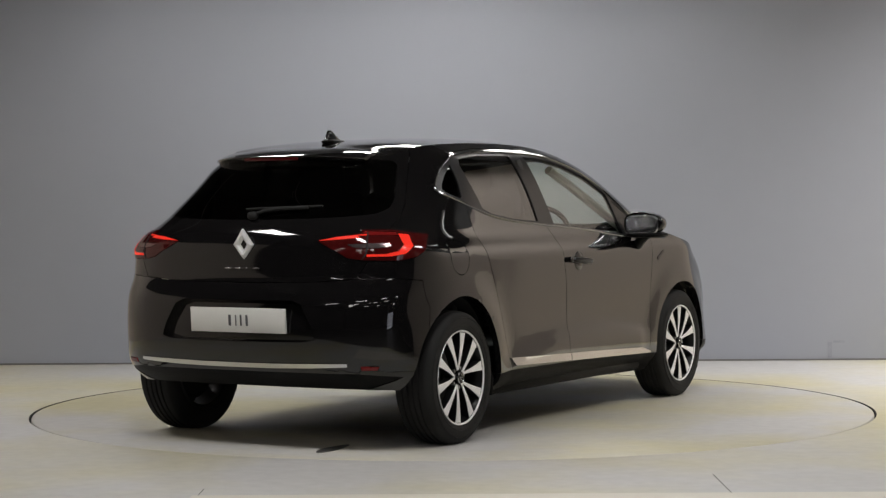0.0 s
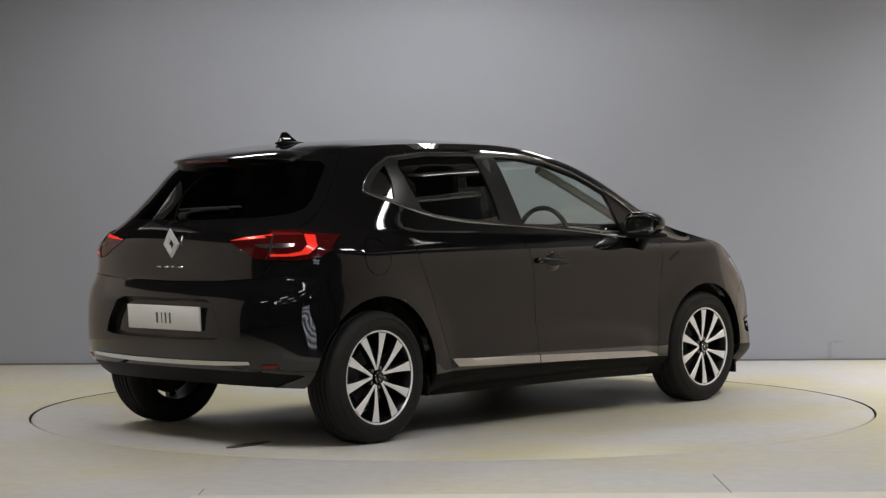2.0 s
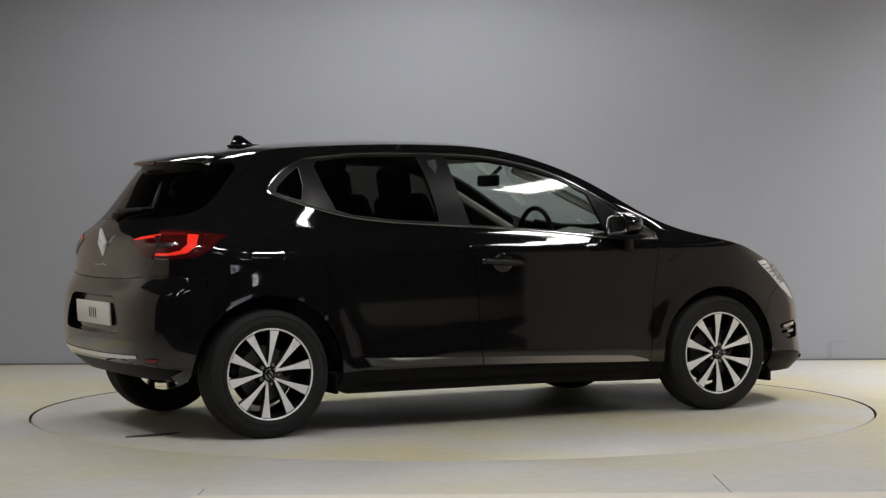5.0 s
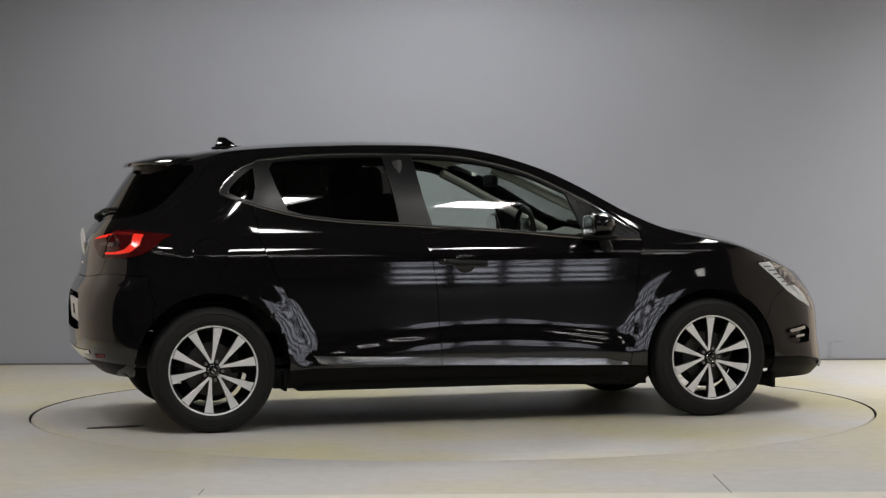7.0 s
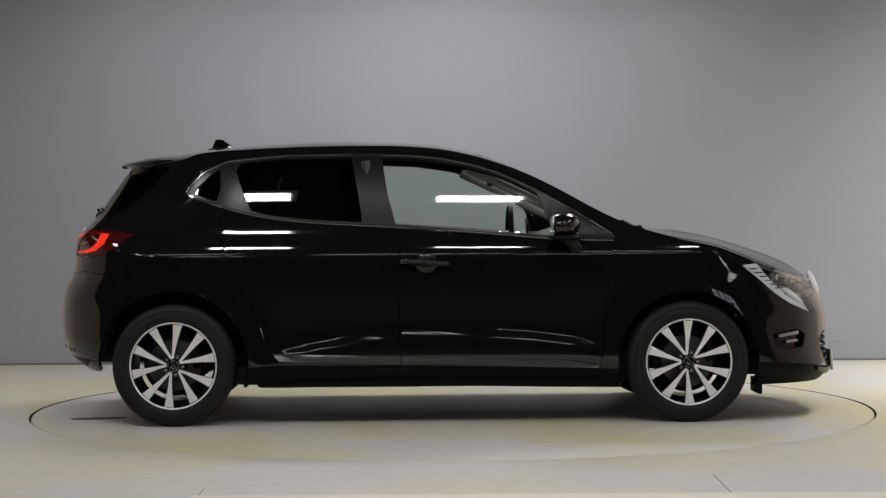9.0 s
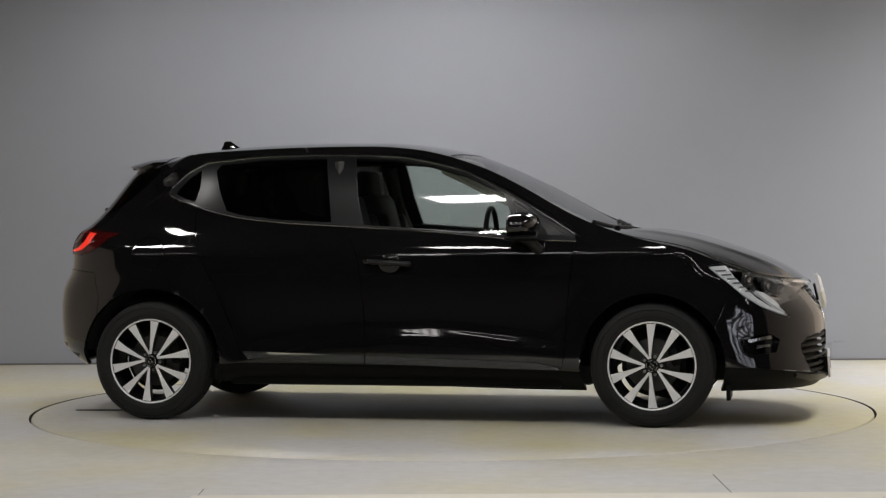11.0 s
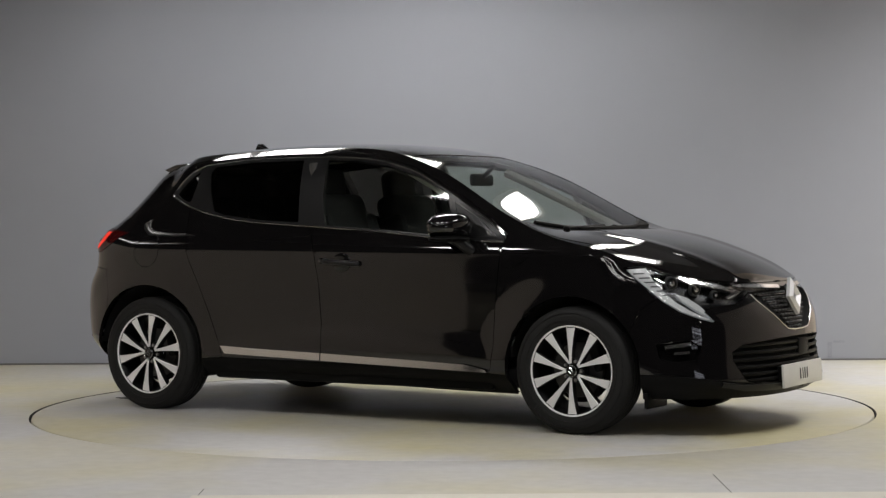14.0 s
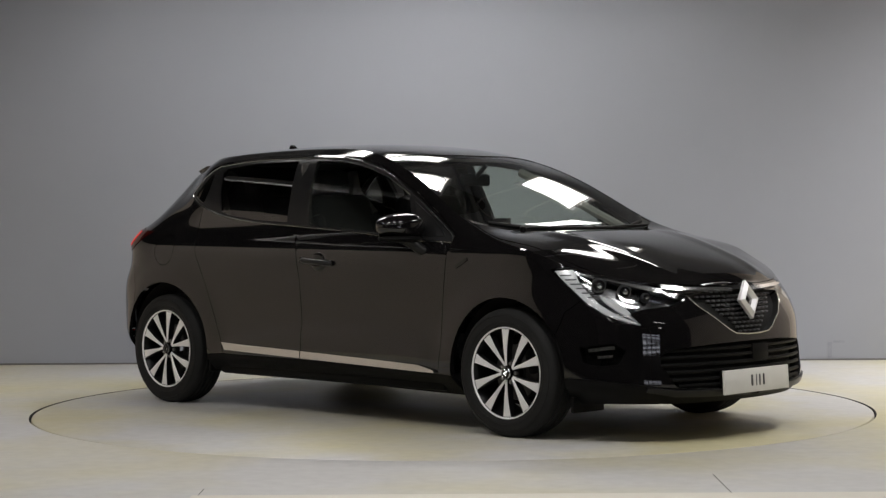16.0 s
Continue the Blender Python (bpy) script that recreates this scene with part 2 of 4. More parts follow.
def cut_flat(bm, poly):
    """Cut a flat sheet (in its x, y) along a polygon and return the faces inside."""
    n = len(poly)
    for i in range(n):
        (ax, ay), (bx, by) = poly[i], poly[(i + 1) % n]
        if math.hypot(bx - ax, by - ay) < 1e-6:
            continue
        x0, x1, y0, y1 = min(ax, bx), max(ax, bx), min(ay, by), max(ay, by)
        fs = []
        for f in bm.faces:
            vx = [v.co.x for v in f.verts]
            vy = [v.co.y for v in f.verts]
            if max(vx) >= x0 - 1e-5 and min(vx) <= x1 + 1e-5 and max(vy) >= y0 - 1e-5 and min(vy) <= y1 + 1e-5:
                fs.append(f)
        if not fs:
            continue
        geom = list({v for f in fs for v in f.verts}) + list({e for f in fs for e in f.edges}) + fs
        bmesh.ops.bisect_plane(bm, geom=geom, dist=1e-5, plane_co=(ax, ay, 0), plane_no=(by - ay, ax - bx, 0))
    return [f for f in bm.faces if inside(*f.calc_center_median().xy, poly)]


# ======== the studio ========
DISC_R = 2.253
WALL_Y, HALL_X, HALL_BACK = 3.10, 9.0, -16.0


def slab(name, x0, x1, y0, y1, z0, z1, material, label, bevel=0.0):
    return tagged(part(name, box(x1 - x0, y1 - y0, z1 - z0, ((x0 + x1) / 2, (y0 + y1) / 2, (z0 + z1) / 2), bevel), material, None, label, smooth=False), category=name.split("_")[0], kind="structure")


def ring_floor():
    """The floor, with the round pit of the turntable left open."""
    bm = bmesh.new()
    n = 160
    inner = [bm.verts.new(((DISC_R + 0.006) * math.cos(2 * math.pi * k / n), (DISC_R + 0.006) * math.sin(2 * math.pi * k / n), 0)) for k in range(n)]
    outer = []
    for k in range(n):
        c, s = math.cos(2 * math.pi * k / n), math.sin(2 * math.pi * k / n)
        m = max(abs(c), abs(s))
        outer.append(bm.verts.new((2.9 * c / m, 2.9 * s / m, 0)))
    for k in range(n):
        j = (k + 1) % n
        bm.faces.new((inner[k], outer[k], outer[j], inner[j]))
    x0, x1, y0, y1 = -HALL_X, HALL_X, HALL_BACK, WALL_Y
    for a, b, c, d in ((x0, -2.9, y0, y1), (2.9, x1, y0, y1), (-2.9, 2.9, 2.9, y1), (-2.9, 2.9, y0, -2.9)):
        bm.faces.new([bm.verts.new(q) for q in ((a, c, 0), (b, c, 0), (b, d, 0), (a, d, 0))])
    bmesh.ops.recalc_face_normals(bm, faces=bm.faces[:])
    return bm


# the pit's dark colour stands in for shade in the ring gap
pit = lathe([(0.0005, -0.2), (DISC_R + 0.007, -0.2), (DISC_R + 0.007, -0.0015)], 160)
bmesh.ops.rotate(pit, verts=pit.verts, cent=(0, 0, 0), matrix=Matrix.Rotation(radians(90), 3, "X"))
tagged(part("turntable_pit", pit, SEAM, None, "turntable pit, coloured dark for the shade in its gap"), category="pit", kind="structure")
tagged(part("floor", ring_floor(), FLOORM, None, "pale grey painted concrete floor, slightly glossy", smooth=False), category="floor", kind="structure")
slab("wall_north", -3.5, 3.5, WALL_Y, WALL_Y + 0.2, 0, CEILING, WALLM, "plain blue-grey painted studio wall")
BAY_X, BAY_WEST, BAY_EAST, COVE = 4.7, -3.5, -3.5, 1.2


def cove(name, sx, z0, z1, material, label):
    """Rounded upright corner between the back wall and a side wall, added unseen for smooth reflections."""
    bm = bmesh.new()
    cx, cy, n = sx * (BAY_X - COVE), WALL_Y - COVE, 20
    cols = []
    for k in range(n + 1):
        a = math.pi / 2 * k / n
        cols.append([bm.verts.new((cx + sx * r * math.sin(a), cy + r * math.cos(a), z)) for r in (COVE, COVE + 0.2) for z in (z0, z1)])
    for A, B in zip(cols, cols[1:]):
        for p, q in ((0, 1), (1, 3), (3, 2), (2, 0)):
            bm.faces.new((A[p], A[q], B[q], B[p]))
    for c in (cols[0], cols[-1]):
        bm.faces.new((c[0], c[1], c[3], c[2]))
    bmesh.ops.recalc_face_normals(bm, faces=bm.faces[:])
    return tagged(part(name, bm, material, None, label), category="wall", kind="structure")


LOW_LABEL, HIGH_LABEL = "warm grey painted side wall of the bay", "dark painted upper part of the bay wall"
# above lit_top the walls get a dark colour, standing in for missing light
for name, sx, lit_top in (("wall_northwest", -1, 2.5), ("wall_northeast", 1, 3.7)):
    cove(name, sx, 0, lit_top, WARMWALL, "unseen warm grey painted rounded corner of the studio")
    cove(name + "_upper", sx, lit_top, CEILING, DARKM, HIGH_LABEL)
for name, x0, y0, lit_top, paint in (("wall_west", -BAY_X - 0.2, BAY_WEST, 2.5, WARMWALL), ("wall_east", BAY_X, BAY_EAST, 2.7, DIMWALL)):
    slab(name, x0, x0 + 0.2, y0, WALL_Y - COVE, 0, lit_top, paint, LOW_LABEL)
    slab(name + "_upper", x0, x0 + 0.2, y0, WALL_Y - COVE, lit_top, CEILING, DARKM, HIGH_LABEL)
# unseen hall shell, its dimness put into a dark colour
slab("wall_southwest", -HALL_X - 0.2, -HALL_X, HALL_BACK, BAY_WEST, 0, CEILING, DARKM, "unseen hall side wall, kept dark for the car's reflections")
slab("wall_southeast", HALL_X, HALL_X + 0.2, HALL_BACK, BAY_EAST, 0, CEILING, DARKM, "unseen hall side wall, kept dark for the car's reflections")
slab("wall_inner_west", -HALL_X, -BAY_X - 0.2, BAY_WEST, BAY_WEST + 0.2, 0, CEILING, DARKM, "unseen hall return wall, kept dark for the car's reflections")
slab("wall_inner_east", BAY_X + 0.2, HALL_X, BAY_EAST, BAY_EAST + 0.2, 0, CEILING, DARKM, "unseen hall return wall, kept dark for the car's reflections")
slab("wall_south", -HALL_X - 0.2, HALL_X + 0.2, HALL_BACK - 0.2, HALL_BACK, 0, CEILING, DARKM, "unseen hall wall, kept dark for the car's reflections")
slab("ceiling", -HALL_X - 0.2, HALL_X + 0.2, HALL_BACK - 0.2, WALL_Y + 0.2, CEILING, CEILING + 0.2, DARKM, "unseen hall ceiling, kept dark for the car's reflections")
slab("trim", -3.5, 3.5, WALL_Y - 0.012, WALL_Y - 0.001, 0.001, 0.012, GREYLINE, "thin dark strip along the wall foot")
slab("floor_strip", -0.98, 4.2, -4.2, -3.25, 0.001, 0.006, STRIPM, "pale cream painted strip on the floor", 0.002)
# dark sheet added on the unseen floor, so low panels mirror black
slab("floor_dark", -HALL_X, HALL_X, HALL_BACK, -4.6, 0.001, 0.006, HALLFLOOR, "unseen hall floor, kept dark so the doors reflect black")
slab("floor_joint", 1.046, 1.051, -3.25, -2.72, 0.0004, 0.001, GREYLINE, "thin dark joint in the floor paint")
slab("floor_joint", -0.962, -0.958, -3.25, -3.05, 0.0004, 0.001, GREYLINE, "thin dark joint in the floor paint")


def ceiling_light(x, y, z, tilt, a, b):
    """Housing round an area lamp; open below."""
    t = empty("ceiling_light", "unseen white rectangular ceiling light panel, switched on", "lamp", "ceiling light panels")
    fr = box(a + 0.08, 0.03, 0.10, (0, b / 2 + 0.025, 0), 0.004)
    fr = box(a + 0.08, 0.03, 0.10, (0, -b / 2 - 0.025, 0), 0.004, bm=fr)
    fr = box(0.03, b + 0.02, 0.10, (a / 2 + 0.025, 0, 0), 0.004, bm=fr)
    fr = box(0.03, b + 0.02, 0.10, (-a / 2 - 0.025, 0, 0), 0.004, bm=fr)
    part("frame", fr, HOUSING, t)
    part("back", box(a + 0.02, b + 0.02, 0.012, (0, 0, 0.05)), HOUSING, t)
    for dx in (-a / 3, a / 3):
        rod = cyl(0.008, CEILING - z + 0.01, (dx, 0, (CEILING - z) / 2 + 0.025), None, 8)
        bmesh.ops.rotate(rod, verts=rod.verts, cent=(0, 0, 0.02), matrix=Matrix.Rotation(radians(-tilt), 3, "X"))
        part("hanger", rod, HOUSING, t)
    t.matrix_basis = pose(x, y, z, tilt)
    return t


for lx, ly, lz, tilt, la, lb, watts in LAMPS:
    ceiling_light(lx, ly, lz, tilt, la, lb)

slab("wall_scuff", 2.66, 2.69, WALL_Y - 0.003, WALL_Y - 0.0005, 0.02, 0.13, SCUFF, "faint scuff on the wall paint")
slab("wall_scuff", 2.70, 2.78, WALL_Y - 0.003, WALL_Y - 0.0005, 0.125, 0.140, SCUFF, "faint scuff on the wall paint")


def floodlight(m):
    """Hall floodlight: a grid of small round lamps in a dark housing."""
    t = empty("floodlight", "black hall floodlight with a grid of small lit lamps", "lamp", "hall floodlights")
    part("housing", box(0.72, 0.06, 0.95, (0, 0.04, 0), 0.01), DARKM, t)
    part("bracket", cyl(0.02, 2.2, (0, 0.05, 1.5), None, 8), DARKM, t)
    for i in range(4):
        for k in range(5):
            part("led", cyl(0.055, 0.02, (-0.27 + 0.18 * i, -0.005, -0.36 + 0.18 * k), Matrix.Rotation(radians(90), 4, "X"), 14), GLOW, t)
    t.matrix_basis = m
    return t


# they face the turntable: local -y looks at it
for fx, fy, fz in ((7.2, -9.8, 2.9), (-3.1, -7.4, 2.9)):
    floodlight(pose(fx, fy, fz, 0, 0, math.degrees(math.atan2(fx, -fy)) + 180) @ pose(0, 0, 0, -8) @ Matrix.Scale(0.6, 4))


def reflected_strips(m):
    """Added for the doors to reflect: floor-standing lit strips stacked in an open black frame."""
    t = empty("reflected_strips", "unseen black stand with stacked lit strips, added to reflect in the doors", "lamp", "studio light banks")
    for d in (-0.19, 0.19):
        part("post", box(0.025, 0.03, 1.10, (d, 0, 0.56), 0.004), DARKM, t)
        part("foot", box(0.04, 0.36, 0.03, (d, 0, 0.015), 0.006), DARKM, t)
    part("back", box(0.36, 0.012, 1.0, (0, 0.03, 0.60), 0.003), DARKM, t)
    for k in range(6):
        part("tube", box(0.34, 0.03, 0.075, (0, 0, 0.16 + 0.17 * k), 0.012), STRIPGLOW, t)
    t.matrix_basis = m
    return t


# four unseen stands, placed where the door panels mirror them
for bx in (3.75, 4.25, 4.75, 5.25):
    reflected_strips(pose(bx, -7.9, 0, 0, 0, math.degrees(math.atan2(bx, 7.9)) + 180))


def batten(x, y, z, length, turn):
    t = empty("batten_light", "slim lit ceiling batten in the hall", "lamp", "hall battens")
    part("body", box(length, 0.10, 0.05, (0, 0, 0.04), 0.008), HOUSING, t)
    part("diffuser", box(length - 0.04, 0.085, 0.03, (0, 0, 0.0), 0.01), GLOW, t)
    for d in (-0.35, 0.35):
        part("hanger", cyl(0.006, CEILING - z - 0.06, (d * length, 0, (CEILING - z) / 2 + 0.03), None, 6), HOUSING, t)
    t.matrix_basis = pose(x, y, z, 0, 0, turn)


for bx, by in ((-3.2, -9.0), (0.2, -9.2), (3.4, -9.0), (5.6, -7.2), (-5.6, -7.2), (-1.6, -12.0), (2.0, -12.0)):
    batten(bx, by, 3.8, 1.5, 0)


def turntable():
    t = empty("turntable", "round pale grey painted turntable set flush in the floor", "turntable")
    part("disc", lathe([(0.0005, 0.0), (DISC_R - 0.012, 0.0), (DISC_R - 0.008, -0.003), (DISC_R - 0.006, -0.01), (DISC_R - 0.006, -0.08), (0.0005, -0.08)], 160), DISCM, t).rotation_euler = (0, 0, 0)
    smear = part("smear", cyl(0.14, 0.003, (0, 0, 0.0015), Matrix.Diagonal((1, 0.26, 1, 1)), 22), STAIN, t, "dark rubber smear on the paint")
    part("smear_spot", cyl(0.035, 0.002, (0.10, -0.012, 0.004), Matrix.Diagonal((1.5, 0.6, 1, 1)), 14), STAIN, smear)
    smear.matrix_basis = pose(-1.86, -0.43, 0.0, 0, 0, 8)
    return t


table = turntable()
for o in table.children:
    if o.name.startswith("disc"):
        o.matrix_basis = pose(0, 0, 0, 90)

# ======== the car's skin, as smooth functions (x forward, y outward, z up; half of it) ========
HUB_X, HUB_Z, TYRE_R, RIM_R = 1.2915, 0.304, 0.308, 0.218
ARCH = {-HUB_X: 0.374, HUB_X: 0.356}
OUT = np.array(spline([(-1.936, 0), (-1.934, 0.24), (-1.915, 0.48), (-1.868, 0.645), (-1.775, 0.758), (-1.60, 0.812), (-1.40, 0.825),
                       (-1.15, 0.824), (-0.80, 0.814), (-0.40, 0.808), (0.0, 0.807), (0.45, 0.809), (0.85, 0.814), (1.15, 0.822), (1.40, 0.826),
                       (1.60, 0.810), (1.76, 0.780), (1.88, 0.724), (1.98, 0.615), (2.065, 0.465), (2.115, 0.29), (2.135, 0.12), (2.138, 0)], 12))


def faired_outline(o, sigma):
    """Even out the plan outline; its two ends mirror across the middle of the car."""
    a = np.concatenate([[0], np.cumsum(np.hypot(*np.diff(o, axis=0).T))])
    g = np.linspace(0, a[-1], 1200)
    x, y = np.interp(g, a, o[:, 0]), np.interp(g, a, o[:, 1])
    x, y = np.concatenate([x[:0:-1], x, x[-2::-1]]), np.concatenate([-y[:0:-1], y, -y[-2::-1]])
    n = int(4 * sigma / g[1])
    k = np.exp(-0.5 * (np.arange(-n, n + 1) * g[1] / sigma) ** 2)
    k /= k.sum()
    x, y = np.convolve(x, k, mode="same")[1199:2399], np.convolve(y, k, mode="same")[1199:2399]
    y[0] = y[-1] = 0
    return np.stack([x, y], 1)


OUT = faired_outline(OUT, 0.05)
ARC = np.concatenate([[0], np.cumsum(np.hypot(*np.diff(OUT, axis=0).T))])
S_END = float(ARC[-1])
front_x = fair([(0.15, 2.06), (0.19, 2.11), (0.22, 2.142), (0.26, 2.144), (0.32, 2.136), (0.42, 2.128), (0.53, 2.120), (0.60, 2.094), (0.66, 2.056), (0.70, 2.022), (0.75, 1.98), (0.85, 1.88), (1.4, 1.4)], 0.020)
rear_x = fair([(0.15, -1.70), (0.20, -1.735), (0.25, -1.79), (0.30, -1.855), (0.36, -1.925), (0.40, -1.940), (0.545, -1.950), (0.66, -1.940), (0.735, -1.905), (0.76, -1.888),
                (0.85, -1.878), (0.93, -1.868), (0.985, -1.842), (1.02, -1.815), (1.108, -1.752), (1.20, -1.692), (1.275, -1.640), (1.32, -1.60), (1.40, -1.53)], 0.018)
side_dy = fair([(0.12, -0.105), (0.20, -0.072), (0.24, -0.032), (0.262, -0.012), (0.28, -0.007), (0.30, -0.0065), (0.33, -0.0045), (0.40, -0.005), (0.48, -0.006), (0.55, -0.005), (0.65, -0.002), (0.75, 0), (0.83, 0.0),
                 (0.87, -0.004), (0.90, -0.018), (0.95, -0.048), (0.98, -0.060), (1.0, -0.066), (1.1, -0.095), (1.2, -0.132), (1.3, -0.180), (1.35, -0.213), (1.41, -0.275)], 0.014)
top_z = fair([(-1.95, 1.318), (-1.75, 1.325), (-1.50, 1.345), (-1.25, 1.370), (-1.0, 1.388), (-0.7, 1.402), (-0.4, 1.408), (-0.15, 1.406), (0.08, 1.386),
               (0.25, 1.347), (0.45, 1.280), (0.65, 1.182), (0.85, 1.068), (1.0, 0.996), (1.12, 0.955), (1.3, 0.910), (1.5, 0.874), (1.7, 0.832), (1.86, 0.787), (2.0, 0.735), (2.138, 0.712)], 0.070)
low_z = fair([(-1.95, 0.275), (-1.7, 0.268), (-1.55, 0.252), (-1.4, 0.22), (-0.9, 0.20), (0.1, 0.185), (0.9, 0.172), (1.6, 0.175), (1.9, 0.18), (2.138, 0.175)], 0.050)
mid_z = fair([(-1.62, 1.326), (-1.547, 1.341), (-1.394, 1.366), (-1.242, 1.388), (-1.089, 1.408), (-0.937, 1.422), (-0.784, 1.431), (-0.479, 1.440), (-0.173, 1.436), (-0.02, 1.427),
               (0.134, 1.406), (0.287, 1.370), (0.44, 1.310), (0.594, 1.234), (0.747, 1.150), (0.901, 1.060), (1.054, 0.978), (1.10, 0.971), (1.20, 0.972), (1.363, 0.950), (1.518, 0.917),
               (1.672, 0.873), (1.827, 0.820), (1.96, 0.756), (2.045, 0.690)], 0.045)


def plan(s):
    return float(np.interp(s, ARC, OUT[:, 0])), float(np.interp(s, ARC, OUT[:, 1]))


def skin(s, z):
    """A point of the car's outer wall."""
    qx, qy = plan(s)
    wf, wr = smooth01(1.35, 2.02, qx), 1 - smooth01(-1.88, -1.05, qx)
    x = qx + wf * (front_x(z) - 2.138) + wr * (rear_x(z) + 1.968 + 0.09 * min(qy, 0.55) ** 2 * smooth01(0.93, 1.08, z))
    y = qy * (1 + side_dy(z) / 0.81 * (1 - 0.55 * max(smooth01(1.8, 2.1, qx) * 1.0, (1 - smooth01(-1.93, -1.7, qx)) * (z < 0.9)))) + 0.014 * smooth01(1.62, 1.82, qx) * (1 - smooth01(0.24, 0.46, z)) * qy / 0.81
    for hx in (-HUB_X, HUB_X):
        d = math.hypot(qx - hx, z - HUB_Z) - ARCH[hx]
        y += 0.014 * (1 - smooth01(0.0, 0.16, d)) * smooth01(0.12, 0.22, z)
    if z < 0.62 and -1.0 < qx < 1.0:
        crest = 0.40 + 0.10 * (1 - ((qx - 0.12) / 0.86) ** 2)
        y += 0.015 * (1 - smooth01(crest - 0.075, crest, z)) * smooth01(-0.95, -0.7, qx) * (1 - smooth01(0.7, 0.95, qx)) * smooth01(0.2, 0.28, z)
    y -= (0.112 * (1 - smooth01(-1.62, -0.96, qx)) + 0.020 * (1 - smooth01(-1.85, -1.35, qx))) * smooth01(0.87, 1.26, z) * qy / 0.81
    y += 0.022 * (1 - smooth01(-1.78, -1.35, qx)) * smooth01(0.84, 0.92, z) * (1 - smooth01(0.95, 1.02, z)) * qy / 0.81
    y -= 0.034 * smooth01(0.70, 0.92, z) * smooth01(1.30, 1.75, qx) * qy / 0.81
    roll = 1 - (top_z(qx) - z) / 0.075
    if roll > 0 and qx < 1.3:
        y -= 0.030 * roll * roll * (1 - smooth01(0.95, 1.25, qx)) * qy / 0.81
    return x, y, z


def s_at_x(x, z):
    a, b = 0.0, S_END
    for _ in range(30):
        m = (a + b) / 2
        a, b = (m, b) if skin(m, z)[0] < x else (a, m)
    return a


def s_at_y(y, z, front):
    a, b = (S_END, S_END - 1.6) if front else (0.0, 1.6)
    for _ in range(30):
        m = (a + b) / 2
        a, b = (m, b) if skin(m, z)[1] < y else (a, m)
    return a


def P_side(pts):
    return [(s_at_x(x, z), z) for x, z in pts]


def P_rear(pts):
    return [(s_at_y(y, z, False), z) for y, z in pts]


def P_front(pts):
    return [(s_at_y(y, z, True), z) for y, z in pts]


S_TAB = np.linspace(0, S_END, 500)
EDGE = np.array([skin(s, top_z(plan(s)[0])) for s in S_TAB])
EDGE[:, 0] = np.maximum.accumulate(EDGE[:, 0])


def top_skin(x, y):
    ye, ze = float(np.interp(x, EDGE[:, 0], EDGE[:, 1])), float(np.interp(x, EDGE[:, 0], EDGE[:, 2]))
    r = min(abs(y) / max(ye, 1e-4), 1.0)
    crease = 0.0
    if x > 1.0:
        crease = 0.009 * math.exp(-((abs(y) - 0.46 + 0.13 * (x - 1.1)) / 0.045) ** 2) * smooth01(1.08, 1.3, x) * (1 - smooth01(1.85, 2.0, x))
    return x, y, ze + max(mid_z(x) - ze, 0.0) * (1 - r ** (3.2 - 0.9 * smooth01(-0.1, 0.35, x) + 0.1 * smooth01(1.0, 1.4, x))) + crease


def wall_sheet():
    bm = bmesh.new()
    bm.faces.layers.int.new("zone")
    cols = sorted(set(np.round(np.concatenate([np.linspace(0, S_END, 170)]), 5)))
    rows = 40
    grid = []
    for s in cols:
        qx = plan(s)[0]
        a, b = low_z(qx), top_z(qx)
        grid.append([bm.verts.new((s, a + (b - a) * k / rows, 0)) for k in range(rows + 1)])
    for A, B in zip(grid, grid[1:]):
        for k in range(rows):
            bm.faces.new((A[k], B[k], B[k + 1], A[k + 1]))
    return bm


def zone(bm, poly, value, only=None):
    layer = bm.faces.layers.int["zone"]
    for f in cut_flat(bm, poly):
        if only is None or f[layer] in only:
            f[layer] = value


def shaped(flat, mapper, offset=0.0, flange=0.02, gap=0.002, sides="both"):
    """Bend a flat sheet into the skin, turn its edges in and mirror it."""
    bm = flat
    for v in bm.verts:
        v.co = Vector(mapper(v.co.x, v.co.y))
    bmesh.ops.remove_doubles(bm, verts=bm.verts, dist=0.0004)
    bmesh.ops.dissolve_degenerate(bm, edges=bm.edges, dist=0.0004)
    bm.normal_update()
    c = sum((f.normal.y for f in bm.faces)) + sum((f.normal.z for f in bm.faces)) * 0.5 + sum(f.normal.x * (1 if f.calc_center_median().x > 0 else -1) for f in bm.faces)
    if c < 0:
        bmesh.ops.reverse_faces(bm, faces=bm.faces[:])
        bm.normal_update()
    if offset:
        for v, n in [(v, v.normal.copy()) for v in bm.verts]:
            v.co += n * offset
            if abs(v.co.y) < 0.004:
                v.co.y = 0
    edge = [e for e in bm.edges if e.is_boundary and not all(abs(v.co.y) < 0.002 for v in e.verts)]
    if flange:
        vs = {v for e in edge for v in e.verts}
        moves = {}
        for v in vs:
            c = sum((f.calc_center_median() for f in v.link_faces), Vector()) / len(v.link_faces) - v.co
            c -= v.normal * c.dot(v.normal)
            if abs(v.co.y) < 0.002:
                c.y = 0
            moves[v] = (c.normalized() * gap, v.normal.copy())
        for v, (d, n) in moves.items():
            v.co += d
        for e in edge:
            e.smooth = False
        res = bmesh.ops.extrude_edge_only(bm, edges=edge)
        new_v = [g for g in res["geom"] if isinstance(g, bmesh.types.BMVert)]
        for v in new_v:
            near = [e.other_vert(v) for e in v.link_edges if e.other_vert(v) in moves]
            if near:
                v.co -= moves[near[0]][1] * flange
    right = bm.copy()
    for v in right.verts:
        v.co.y = -v.co.y
